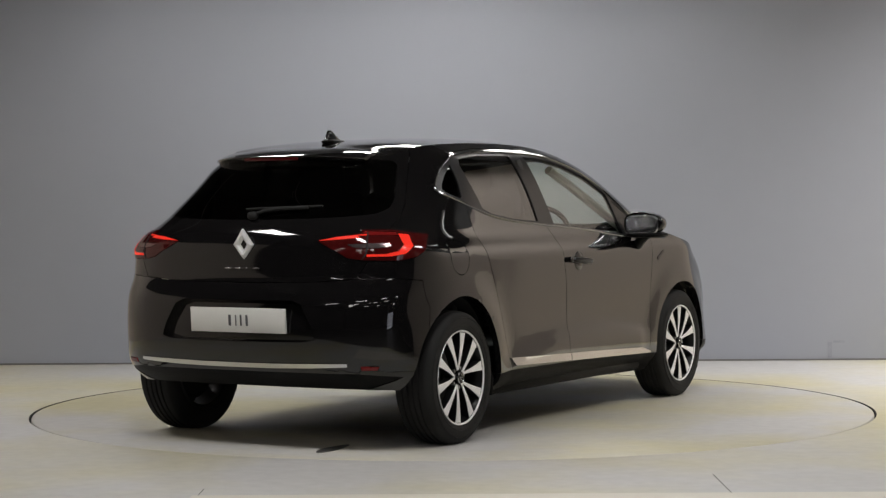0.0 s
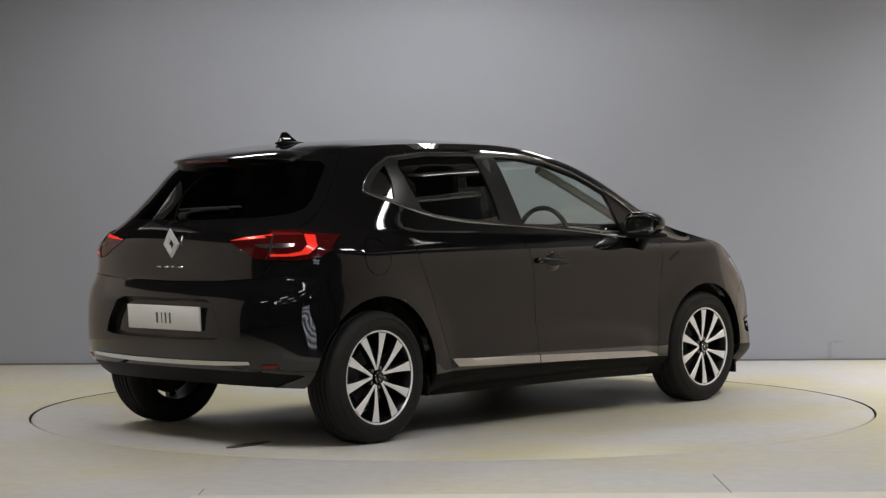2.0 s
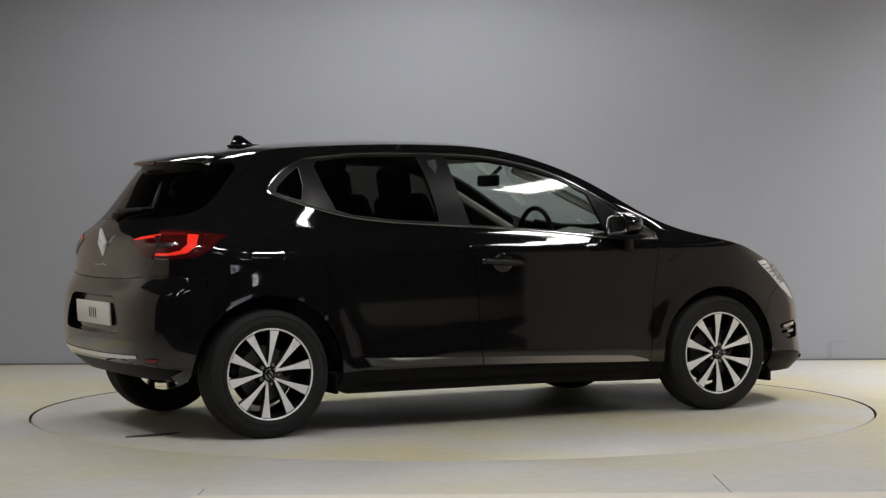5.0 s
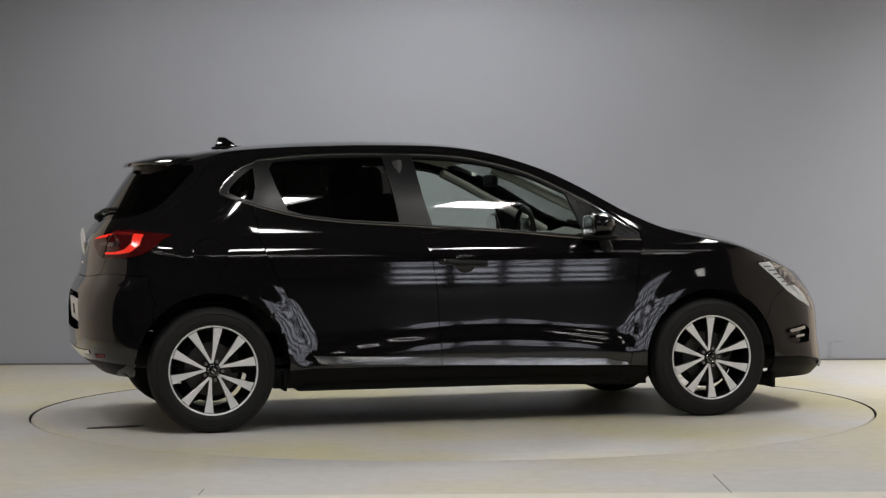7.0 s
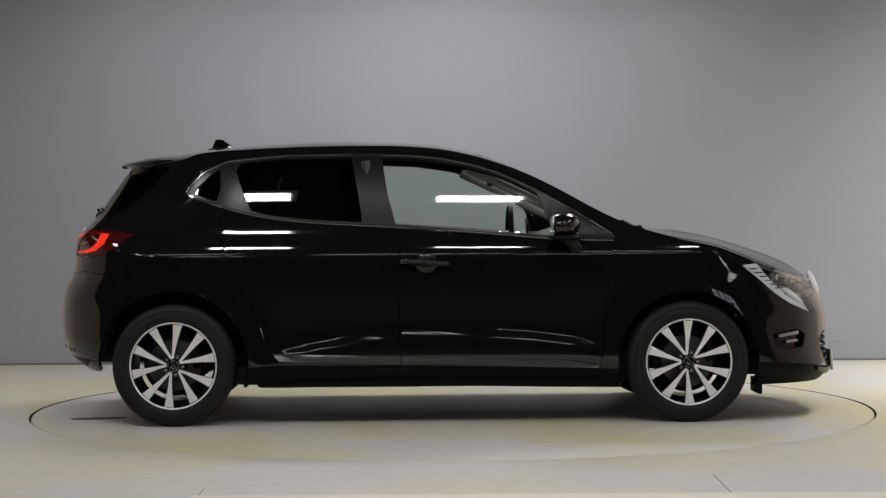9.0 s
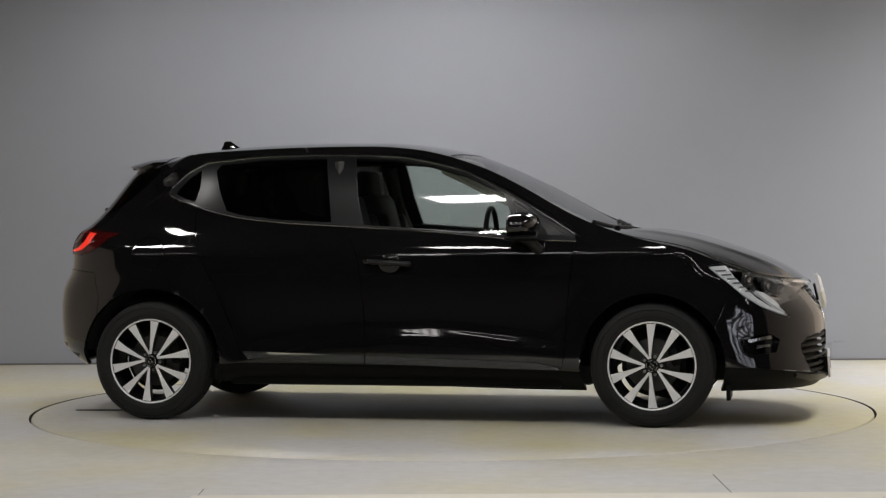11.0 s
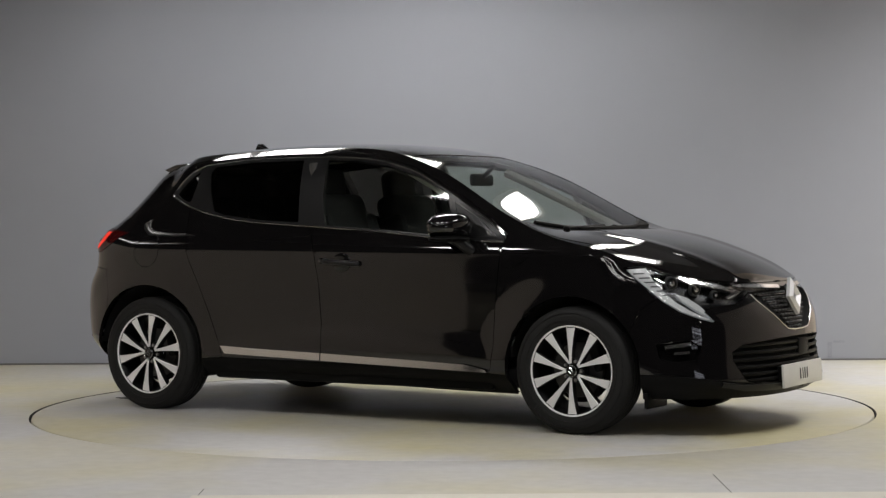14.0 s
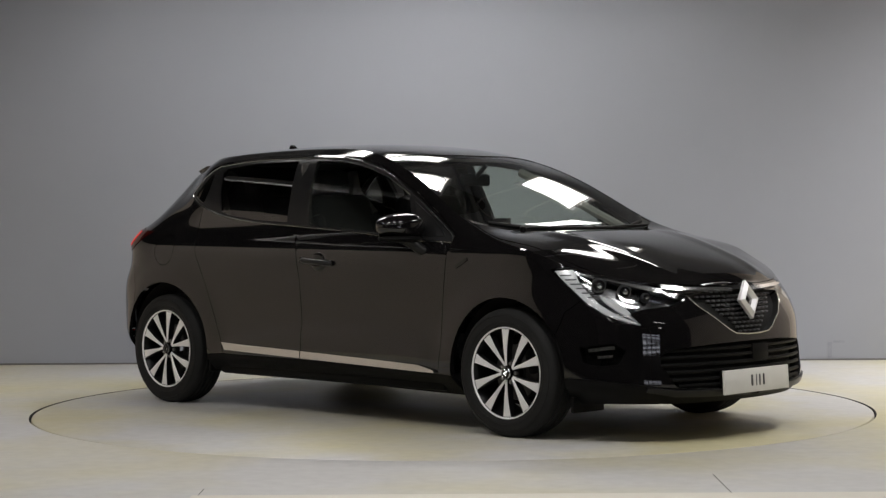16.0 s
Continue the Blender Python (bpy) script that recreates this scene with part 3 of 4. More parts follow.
    bmesh.ops.reverse_faces(right, faces=right.faces[:])
    if sides == "right":
        bm.free()
        return right
    if sides == "left":
        right.free()
        return bm
    if sides == "pair":
        return right, bm
    both = merge(right, bm)
    bmesh.ops.remove_doubles(both, verts=[v for v in both.verts if abs(v.co.y) < 0.003], dist=0.003)
    return both


# zones of the wall
SHELL, FDOOR, RDOOR, SURROUND, FGLASS, RGLASS, QGLASS, FBUMPER, RBUMPER, TAILGATE, BACKGLASS, TAILLAMP, TAILLIT, TAILCORE, HEADLAMP, \
    GRILLE, INTAKE, HOLE, SAIL, FUEL, FOG, PLATEBAY, REARTRIM, REFLEX, TAILPALE, SILL, VALANCE, CHIN = range(28)
DLO = spline([(-1.235, 1.170), (-1.21, 1.210), (-1.14, 1.274), (-1.04, 1.324)], 5) + spline([(-1.03, 1.328), (-0.74, 1.355), (-0.36, 1.360), (-0.05, 1.350), (0.15, 1.319), (0.35, 1.261), (0.58, 1.150), (0.76, 1.043), (0.91, 0.950)], 4) \
    + spline([(0.915, 0.918), (0.60, 0.930), (0.2, 0.966), (-0.2, 0.992), (-0.42, 1.005), (-0.62, 1.018), (-0.83, 1.043), (-1.0, 1.082), (-1.14, 1.126), (-1.22, 1.154)], 4)


def build_zones():
    bm = wall_sheet()
    fdoor = [(-0.150, 0.225), (-0.155, 0.45), (-0.17, 0.70), (-0.20, 0.86), (-0.245, 0.95), (-0.285, 1.03), (-0.325, 1.378), (0.05, 1.358), (0.3, 1.298), (0.6, 1.160), (0.80, 1.045), (0.925, 0.95),
             (0.905, 0.85), (0.875, 0.6), (0.865, 0.4), (0.85, 0.30), (0.82, 0.235)]
    rdoor = [(-0.150, 0.225), (-0.155, 0.45), (-0.17, 0.70), (-0.20, 0.86), (-0.245, 0.95), (-0.285, 1.03), (-0.325, 1.378), (-0.7, 1.376), (-1.03, 1.346), (-1.055, 1.305), (-1.07, 1.11), (-1.06, 0.95), (-1.01, 0.82),
             (-0.94, 0.68), (-0.87, 0.52), (-0.815, 0.38), (-0.79, 0.31), (-0.765, 0.235)]
    zone(bm, P_side(fdoor), FDOOR)
    zone(bm, P_side(rdoor), RDOOR)
    # bumpers, lower tailgate
    fb = P_side([(1.60, 0.10), (1.60, 0.50), (1.64, 0.60), (1.72, 0.66), (1.80, 0.70)])
    zone(bm, fb + [(S_END + 0.01, 0.75), (S_END + 0.01, 0.1)], FBUMPER)
    rb = P_side([(-1.585, 0.10), (-1.585, 0.48), (-1.57, 0.64), (-1.60, 0.76)])
    zone(bm, [(-0.01, 0.1)] + rb + P_rear([(0.70, 0.775), (0.40, 0.758), (0.15, 0.752)]) + [(-0.01, 0.75)], RBUMPER)
    zone(bm, [(-0.01, 0.75)] + P_rear([(0.15, 0.752), (0.40, 0.757), (0.58, 0.77), (0.635, 0.86), (0.66, 0.96), (0.655, 1.03), (0.615, 1.12), (0.565, 1.22), (0.535, 1.30)]) + [(s_at_y(0.53, 1.34, False), 1.36), (-0.01, 1.36)], TAILGATE)
    zone(bm, [(-0.01, 1.035)] + P_rear([(0.25, 1.038), (0.45, 1.045), (0.575, 1.06), (0.60, 1.085), (0.585, 1.13), (0.535, 1.23), (0.51, 1.285), (0.48, 1.305), (0.3, 1.312)]) + [(-0.01, 1.314)], BACKGLASS)
    # tail lamps
    tail = P_rear([(0.385, 0.938), (0.47, 0.956), (0.58, 0.972)]) + P_side([(-1.74, 0.986), (-1.66, 0.985), (-1.58, 0.972), (-1.475, 0.962), (-1.53, 0.935), (-1.575, 0.895), (-1.63, 0.865), (-1.70, 0.85)]) + P_rear([(0.60, 0.852), (0.535, 0.862), (0.46, 0.90)])
    zone(bm, tail, TAILLAMP)
    lit = P_rear([(0.395, 0.939), (0.47, 0.953), (0.58, 0.965)]) + P_side([(-1.74, 0.976), (-1.66, 0.972), (-1.66, 0.960), (-1.77, 0.960)]) + P_rear([(0.58, 0.951), (0.47, 0.942)])
    zone(bm, lit, TAILPALE)
    zone(bm, P_rear([(0.395, 0.939), (0.47, 0.953), (0.60, 0.966), (0.60, 0.953), (0.47, 0.942)]), TAILLIT, (TAILPALE,))
    hook = P_side([(-1.655, 0.966), (-1.612, 0.962), (-1.635, 0.912), (-1.68, 0.880), (-1.73, 0.869)]) + P_rear([(0.62, 0.868), (0.62, 0.878)]) + P_side([(-1.745, 0.880), (-1.705, 0.892), (-1.672, 0.920)])
    zone(bm, hook, TAILLIT)
    zone(bm, P_rear([(0.53, 0.922), (0.60, 0.925)]) + P_side([(-1.76, 0.926), (-1.72, 0.926), (-1.722, 0.912), (-1.755, 0.904)]) + P_rear([(0.60, 0.904), (0.56, 0.908)]), TAILCORE)
    # rear bumper details
    zone(bm, [(-0.01, 0.672)] + P_rear([(0.30, 0.672), (0.345, 0.655), (0.40, 0.56), (0.42, 0.505), (0.36, 0.492)]) + [(-0.01, 0.488)], PLATEBAY)
    zone(bm, [(-0.01, 0.392)] + P_rear([(0.2, 0.393), (0.4, 0.397), (0.565, 0.400), (0.565, 0.385), (0.4, 0.377), (0.2, 0.372)]) + [(-0.01, 0.371)], REARTRIM)
    zone(bm, P_rear([(0.62, 0.386)]) + P_side([(-1.80, 0.388), (-1.80, 0.370)]) + P_rear([(0.62, 0.367)]), REFLEX)
    # head lamps and front openings
    head = P_side([(1.555, 0.795), (1.62, 0.806), (1.72, 0.797), (1.82, 0.765), (1.91, 0.728), (1.985, 0.692), (2.01, 0.668), (1.995, 0.625), (1.93, 0.612), (1.905, 0.592), (1.955, 0.535), (1.90, 0.555), (1.82, 0.59), (1.74, 0.64), (1.66, 0.71)])
    zone(bm, head, HEADLAMP)
    zone(bm, P_front([(0.36, 0.672), (0.335, 0.63), (0.26, 0.57), (0.17, 0.51), (0.13, 0.492), (0.05, 0.485)]) + [(S_END + 0.01, 0.484), (S_END + 0.01, 0.69)] + P_front([(0.2, 0.683)]), GRILLE)
    zone(bm, P_front([(0.50, 0.432), (0.56, 0.40), (0.56, 0.36), (0.50, 0.262), (0.47, 0.252), (0.2, 0.238)]) + [(S_END + 0.01, 0.236), (S_END + 0.01, 0.452)] + P_front([(0.25, 0.449)]), INTAKE)
    zone(bm, P_side([(1.72, 0.44), (1.86, 0.46), (1.905, 0.43), (1.89, 0.37), (1.80, 0.36), (1.74, 0.375)]), FOG)
    # unpainted lower edges
    zone(bm, P_side([(-0.96, 0.10), (-0.96, 0.290), (-0.80, 0.302), (0.0, 0.297), (0.84, 0.276), (0.96, 0.270), (0.96, 0.10)]), SILL)
    zone(bm, [(-0.01, 0.10)] + P_rear([(0.3, 0.10)]) + P_side([(-1.70, 0.10), (-1.70, 0.335)]) + P_rear([(0.60, 0.352), (0.3, 0.352)]) + [(-0.01, 0.352)], VALANCE)
    zone(bm, P_side([(1.62, 0.10), (1.62, 0.300), (1.80, 0.296), (1.92, 0.280)]) + P_front([(0.57, 0.262)]) + [(S_END + 0.01, 0.212), (S_END + 0.01, 0.10)], CHIN)
    # windows
    zone(bm, P_side(DLO), SURROUND)
    zone(bm, P_side([(-0.245, 1.345), (-0.05, 1.336), (0.15, 1.304), (0.35, 1.246), (0.54, 1.157), (0.625, 0.942), (0.2, 0.978), (-0.175, 1.002), (-0.215, 1.15)]), FGLASS)
    zone(bm, P_side([(-0.40, 1.346), (-0.74, 1.341), (-0.965, 1.318), (-0.985, 1.286), (-0.955, 1.19), (-0.905, 1.078), (-0.83, 1.056), (-0.62, 1.031), (-0.345, 1.016), (-0.365, 1.15)]), RGLASS)
    zone(bm, P_side([(-1.065, 1.292), (-1.13, 1.245), (-1.185, 1.19), (-1.195, 1.168), (-1.16, 1.15), (-1.09, 1.128), (-1.075, 1.135), (-1.06, 1.2)]), QGLASS)
    zone(bm, P_side([(0.59, 1.120), (0.75, 1.030), (0.86, 0.945), (0.655, 0.944)]), SAIL)
    # fuel flap
    zone(bm, [(s_at_x(-1.30 + 0.085 * math.cos(a), 0.86 + 0.085 * math.sin(a)), 0.86 + 0.085 * math.sin(a)) for a in np.linspace(0, 2 * math.pi, 24, endpoint=False)], FUEL, (SHELL,))
    # wheel arches
    for hx in (-HUB_X, HUB_X):
        ring = [(hx + ARCH[hx] * math.cos(a), HUB_Z + ARCH[hx] * math.sin(a)) for a in np.linspace(math.radians(-24), math.radians(204), 40)]
        zone(bm, P_side(ring + [(hx - 0.31, 0.05), (hx + 0.31, 0.05)]), HOLE)
    return bm


car = empty("hatchback_car", "glossy black five-door hatchback standing on a turntable", "car")
SHEET = build_zones()


def skin_part(name, zones, material, label="", sides="both", parent=None, **kw):
    b2 = SHEET.copy()
    layer = b2.faces.layers.int["zone"]
    bmesh.ops.delete(b2, geom=[f for f in b2.faces if f[layer] not in zones], context="FACES")
    got = shaped(b2, skin, sides=sides, **kw)
    if sides == "pair":
        return [part(name, g, material, parent if parent else car, label) for g in got]
    return part(name, got, material, parent if parent else car, label)


skin_part("body_shell", (SHELL,), PAINT, "glossy black painted wings and pillars", flange=0.03, gap=0.0015)
fdoors = skin_part("front_door", (FDOOR,), PAINT, sides="pair")
rdoors = skin_part("rear_door", (RDOOR,), PAINT, sides="pair")
skin_part("sill", (SILL,), PLASTIC, "matt black plastic sill", sides="pair", gap=0.0005, offset=-0.002)
skin_part("fuel_flap", (FUEL,), PAINT, sides="right")
front_bumper = skin_part("front_bumper", (FBUMPER,), PAINT, "glossy black front bumper")
rear_bumper = skin_part("rear_bumper", (RBUMPER,), PAINT, "glossy black rear bumper")
tailgate = skin_part("tailgate", (TAILGATE,), PAINT, "glossy black tailgate")
skin_part("rear_screen", (BACKGLASS,), PRIVACY, "dark tinted rear screen", gap=0.0, flange=0.004)
skin_part("window_surround", (SURROUND,), SATIN, "satin black window frame and pillar trim", sides="pair", gap=0.001, offset=-0.002)
skin_part("front_window", (FGLASS,), CLEARGLASS, "clear front side window", sides="pair", gap=0, flange=0.0, offset=-0.008)
skin_part("rear_window", (RGLASS,), PRIVACY, "dark privacy glass rear side window", sides="pair", gap=0, flange=0.0, offset=-0.008)
skin_part("quarter_window", (QGLASS,), PRIVACY, "small dark quarter window", sides="pair", gap=0, flange=0.0, offset=-0.008)
skin_part("mirror_sail", (SAIL,), SATIN, sides="pair", offset=-0.004)
tails = skin_part("tail_light", (TAILLAMP,), REDDARK, "dark red tail light with glowing hook", sides="pair", gap=0.001, offset=0.003)
for k, z, m in ((0, TAILLIT, REDLIT), (0, TAILPALE, REDLENS), (0, TAILCORE, SMOKED)):
    for side, holder in zip(("right", "left"), tails):
        skin_part({TAILLIT: "light_guide", TAILPALE: "lens", TAILCORE: "reflector"}[z], (z,), m, sides=side, parent=holder, gap=0.0005, offset=0.005, flange=0.01)
skin_part("plate_bay", (PLATEBAY,), PAINT, sides="both", parent=rear_bumper, offset=-0.038, gap=0, flange=-0.038)
skin_part("valance", (VALANCE,), PLASTIC, "matt black lower valance", parent=rear_bumper, gap=0.0005, offset=-0.003)
skin_part("chin", (CHIN,), PLASTIC, "matt black lower edge", parent=front_bumper, gap=0.0005, offset=-0.002)
skin_part("bumper_trim", (REARTRIM,), SATINCHROME, "satin chrome strip", parent=rear_bumper, offset=0.004, gap=0.0)
skin_part("rear_reflector", (REFLEX,), REDLENS, "red reflector", parent=rear_bumper, sides="pair", offset=0.003)
skin_part("grille_back", (GRILLE,), UNDER, parent=front_bumper, offset=-0.035, gap=0, flange=-0.035)
skin_part("intake_back", (INTAKE,), UNDER, parent=front_bumper, offset=-0.05, gap=0, flange=-0.05)
skin_part("fog_pocket", (FOG,), GLOSSBLACK, parent=front_bumper, offset=-0.03, gap=0, flange=-0.03, sides="pair")
heads = skin_part("headlight", (HEADLAMP,), DARKCHROME, "clear headlight with white hook-shaped guide", sides="pair", offset=-0.05, gap=0, flange=-0.05)
for side, holder in zip(("right", "left"), heads):
    skin_part("lens", (HEADLAMP,), LENS, sides=side, parent=holder, gap=0.0, offset=0.0, flange=0.0)
SHEET.free()

# ---- roof, windscreen and bonnet: one sheet over the top edge of the wall ----
ROOF, SCREEN, BONNET, COWL, SCUTTLE = range(5)


def top_sheet():
    bm = bmesh.new()
    bm.faces.layers.int.new("zone")
    xs = np.concatenate([np.linspace(EDGE[0, 0] + 0.001, -1.45, 10), np.linspace(-1.42, 1.9, 110), np.linspace(1.91, EDGE[-1, 0] - 0.0005, 16)])
    n = 22
    grid = []
    for x in xs:
        ye = float(np.interp(x, EDGE[:, 0], EDGE[:, 1]))
        grid.append([bm.verts.new((x, max(ye, 0.002) * (1 - (1 - k / n) ** 1.3), 0)) for k in range(n + 1)])
    for A, B in zip(grid, grid[1:]):
        for k in range(n):
            bm.faces.new((A[k], B[k], B[k + 1], A[k + 1]))
    front = spline([(1.115, -0.01), (1.105, 0.2), (1.07, 0.4), (1.0, 0.58), (0.92, 0.69), (0.87, 0.722)], 4)
    back = spline([(0.235, 0.545), (0.255, 0.4), (0.285, 0.2), (0.295, -0.01)], 4)
    side = [(0.6, 0.655), (0.4, 0.610), (0.27, 0.572)]
    hood = spline([(1.165, -0.01), (1.155, 0.2), (1.12, 0.4), (1.06, 0.56), (0.98, 0.70)], 4)
    zone(bm, front + [(0.80, 0.95), (3, 0.95), (3, -0.01)], COWL)
    zone(bm, front[:-4] + hood[::-1], SCUTTLE)
    zone(bm, hood + [(1.2, 0.765), (1.45, 0.745), (1.65, 0.715), (1.78, 0.66), (1.9, 0.60), (2.1, 0.5), (2.1, -0.01)], BONNET)
    zone(bm, front + side + back, SCREEN)
    return bm


TOP = top_sheet()


def top_part(name, zones, material, label="", **kw):
    b2 = TOP.copy()
    layer = b2.faces.layers.int["zone"]
    bmesh.ops.delete(b2, geom=[f for f in b2.faces if f[layer] not in zones], context="FACES")
    return part(name, shaped(b2, top_skin, **kw), material, car, label)


top_part("roof", (ROOF,), PAINT, "glossy black roof", gap=0.0, flange=0.02)
top_part("windscreen", (SCREEN,), CLEARGLASS, "clear windscreen", gap=0.0, flange=0.004, offset=-0.003)
bonnet = top_part("bonnet", (BONNET,), PAINT, "glossy black bonnet", gap=0.002, flange=0.02, offset=0.002)
top_part("scuttle", (SCUTTLE,), PLASTIC, "matt black scuttle panel", gap=0.0, flange=0.01, offset=-0.004)
top_part("cowl", (COWL,), PAINT, "glossy black cowl and wing tops", gap=0.0, flange=0.01)
TOP.free()

# ======== wheels ========
def rot_y(bm, a):
    bmesh.ops.rotate(bm, verts=bm.verts, cent=(0, 0, 0), matrix=Matrix.Rotation(a, 3, "Y"))
    return bm


def extruded(poly, y0, y1, bevel=0.0):
    """A plate with outline poly (x, z), from y0 (outer) to y1 (inner)."""
    bm = bmesh.new()
    f = bm.faces.new([bm.verts.new((x, y0, z)) for x, z in poly])
    r = bmesh.ops.extrude_face_region(bm, geom=[f])
    for g in r["geom"]:
        if isinstance(g, bmesh.types.BMVert):
            g.co.y = y1
    bmesh.ops.recalc_face_normals(bm, faces=bm.faces[:])
    if bevel:
        es = [e for e in bm.edges if all(abs(v.co.y - y0) < 1e-6 for v in e.verts)]
        bmesh.ops.bevel(bm, geom=es, offset=bevel, segments=1, affect="EDGES", profile=0.5)
    return bm


def make_wheel():
    """Outer face towards -y; y = 0 is the outermost plane of the tyre."""
    w = new("wheel")
    R = TYRE_R
    tread = []
    for y in np.linspace(0.028, 0.172, 37):
        groove = any(abs(y - g) < 0.0045 for g in (0.058, 0.086, 0.114, 0.142))
        tread.append((R - (0.007 if groove else 0) - 0.004 * ((y - 0.1) / 0.072) ** 4, y))
    prof = [(RIM_R - 0.004, 0.012), (RIM_R + 0.004, 0.006), (RIM_R + 0.018, 0.002), (RIM_R + 0.040, 0.0), (R - 0.030, 0.004), (R - 0.016, 0.012), (R - 0.007, 0.021)] + tread + \
        [(R - 0.007, 0.179), (R - 0.03, 0.196), (RIM_R + 0.03, 0.2), (RIM_R - 0.004, 0.19)]
    tyre = part("tyre", lathe(prof, 72), RUBBER, w, "black rubber tyre", angle=50)
    for rr, y in ((RIM_R + 0.022, 0.0005), (R - 0.034, 0.0015)):
        part("moulded_ring", lathe([(rr, y + 0.001), (rr + 0.0015, y - 0.0015), (rr + 0.003, y + 0.001)], 72), RUBBER, tyre)
    for a in (0.9, 0.98, 1.06, 1.14, 1.22, 1.30, 4.1, 4.2, 4.3, 4.4):
        part("moulded_mark", rot_y(box(0.012, 0.002, 0.02, (0, 0.0002, R - 0.05)), a), RUBBER, tyre)
    part("rim", lathe([(RIM_R - 0.006, 0.010), (RIM_R - 0.002, 0.006), (RIM_R, 0.012), (RIM_R - 0.004, 0.02), (RIM_R - 0.016, 0.035), (RIM_R - 0.022, 0.08), (RIM_R - 0.03, 0.18), (RIM_R, 0.19)], 72), RIMBLACK, w, "gloss black rim")
    part("rim_edge", lathe([(RIM_R - 0.0085, 0.0115), (RIM_R - 0.0065, 0.0075), (RIM_R - 0.001, 0.0055), (RIM_R + 0.0015, 0.011)], 72), ALLOY, w, "bright machined rim edge")
    # five pairs of diamond-cut spokes
    for k in range(5):
        for sgn in (-1, 1):
            a = 2 * math.pi * k / 5
            root, tip = sgn * math.radians(3.5), sgn * math.radians(18)
            r0, r1 = 0.036, RIM_R - 0.010
            n = 9
            L, Rr = [], []
            for i in range(n + 1):
                u = i / n
                r = r0 + (r1 - r0) * u
                mid = math.atan2((1 - u) * r0 * math.sin(root) + u * r1 * math.sin(tip), (1 - u) * r0 * math.cos(root) + u * r1 * math.cos(tip))
                half = 0.0064 + 0.0170 * u ** 1.7
                L.append((mid - half / r, r))
                Rr.append((mid + half / r, r))
            poly = [(r * math.sin(t), r * math.cos(t)) for t, r in L] + [(r * math.sin(t), r * math.cos(t)) for t, r in Rr[::-1]]
            face = extruded(poly, 0.0, 0.004, 0.0015)
            body = extruded([(x * 1.0, z) for x, z in poly], 0.0042, 0.04)
            for bmx, mt, nm in ((face, ALLOY, "spoke"), (body, RIMBLACK, "spoke_back")):
                for v in bmx.verts:
                    rr = math.hypot(v.co.x, v.co.z)
                    v.co.y += 0.012 + 0.014 * (1 - rr / RIM_R) ** 1.5 - 0.004 * math.sin(math.pi * min(rr / RIM_R, 1))
                part(nm, rot_y(bmx, a), mt, w, "bright machined spoke" if nm == "spoke" else "")
    part("hub", lathe([(0.0005, 0.032), (0.048, 0.032), (0.058, 0.038), (0.062, 0.06), (0.0005, 0.06)], 40), RIMBLACK, w)
    cap = part("hub_cap", lathe([(0.0005, 0.008), (0.024, 0.0085), (0.028, 0.011), (0.029, 0.034)], 32), GLOSSBLACK, w, "black centre cap with silver rhombus")
    part("cap_ring", lathe([(0.0245, 0.0085), (0.026, 0.0065), (0.0285, 0.010)], 32), SATINCHROME, cap)
    part("cap_emblem", tube([(0, 0.007, 0.016), (0.010, 0.007, 0), (0, 0.007, -0.016), (-0.010, 0.007, 0)], 0.0026, 6, True), SATINCHROME, cap)
    for k in range(5):
        a = 2 * math.pi * (k + 0.5) / 5
        part("wheel_bolt", cyl(0.009, 0.02, (0.046 * math.sin(a), 0.032, 0.046 * math.cos(a)), Matrix.Rotation(radians(90), 4, "X"), 6, 0.002), STEEL, w)
    part("brake_disc", lathe([(0.06, 0.085), (0.13, 0.085), (0.132, 0.088), (0.132, 0.105), (0.06, 0.105)], 48), BRAKE, w, "dull iron brake disc")
    part("brake_caliper", box(0.05, 0.06, 0.12, (0.115, 0.095, 0.02), 0.012), UNDER, w)
    # black disc added behind the brake to darken the gaps between spokes
    part("gap_backing", lathe([(0.02, 0.115), (0.158, 0.115), (0.158, 0.12)], 32), UNDER, w)
    w.parent = car
    return w


OUT_Y = 0.826
wheel = make_wheel()
wheel.matrix_basis = pose(-HUB_X, -OUT_Y, HUB_Z, 0, -11.5, 0)
wheel["label"] = "alloy wheel with ten machined spokes and black tyre"
for wx, sy, spin in ((HUB_X, -1, -19), (-HUB_X, 1, 5), (HUB_X, 1, 40)):
    wk = copy_thing(wheel, pose(wx, sy * OUT_Y, HUB_Z, 0, 0, 0 if sy < 0 else 180) @ pose(0, 0, 0, 0, spin, 0))

# wheel housings and floor pan
for wx in (-HUB_X, HUB_X):
    for sy in (-1, 1):
        b = lathe([(ARCH[wx] + 0.012, 0.03), (ARCH[wx] + 0.012, 0.26), (0.05, 0.262)], 48)
        bmesh.ops.delete(b, geom=[v for v in b.verts if v.co.z < 0.03], context="VERTS")
        o = part("wheel_housing", b, UNDER, car)
        o.matrix_basis = pose(wx, sy * 0.78, HUB_Z, 0, 0, 0 if sy < 0 else 180)
part("floor_pan", box(2.0, 1.40, 0.10, (0, 0, 0.245), 0.03), UNDER, car)
part("floor_pan", box(0.62, 1.05, 0.12, (1.55, 0, 0.27), 0.04), UNDER, car)
part("floor_pan", box(0.66, 1.05, 0.12, (-1.40, 0, 0.36), 0.04), UNDER, car)

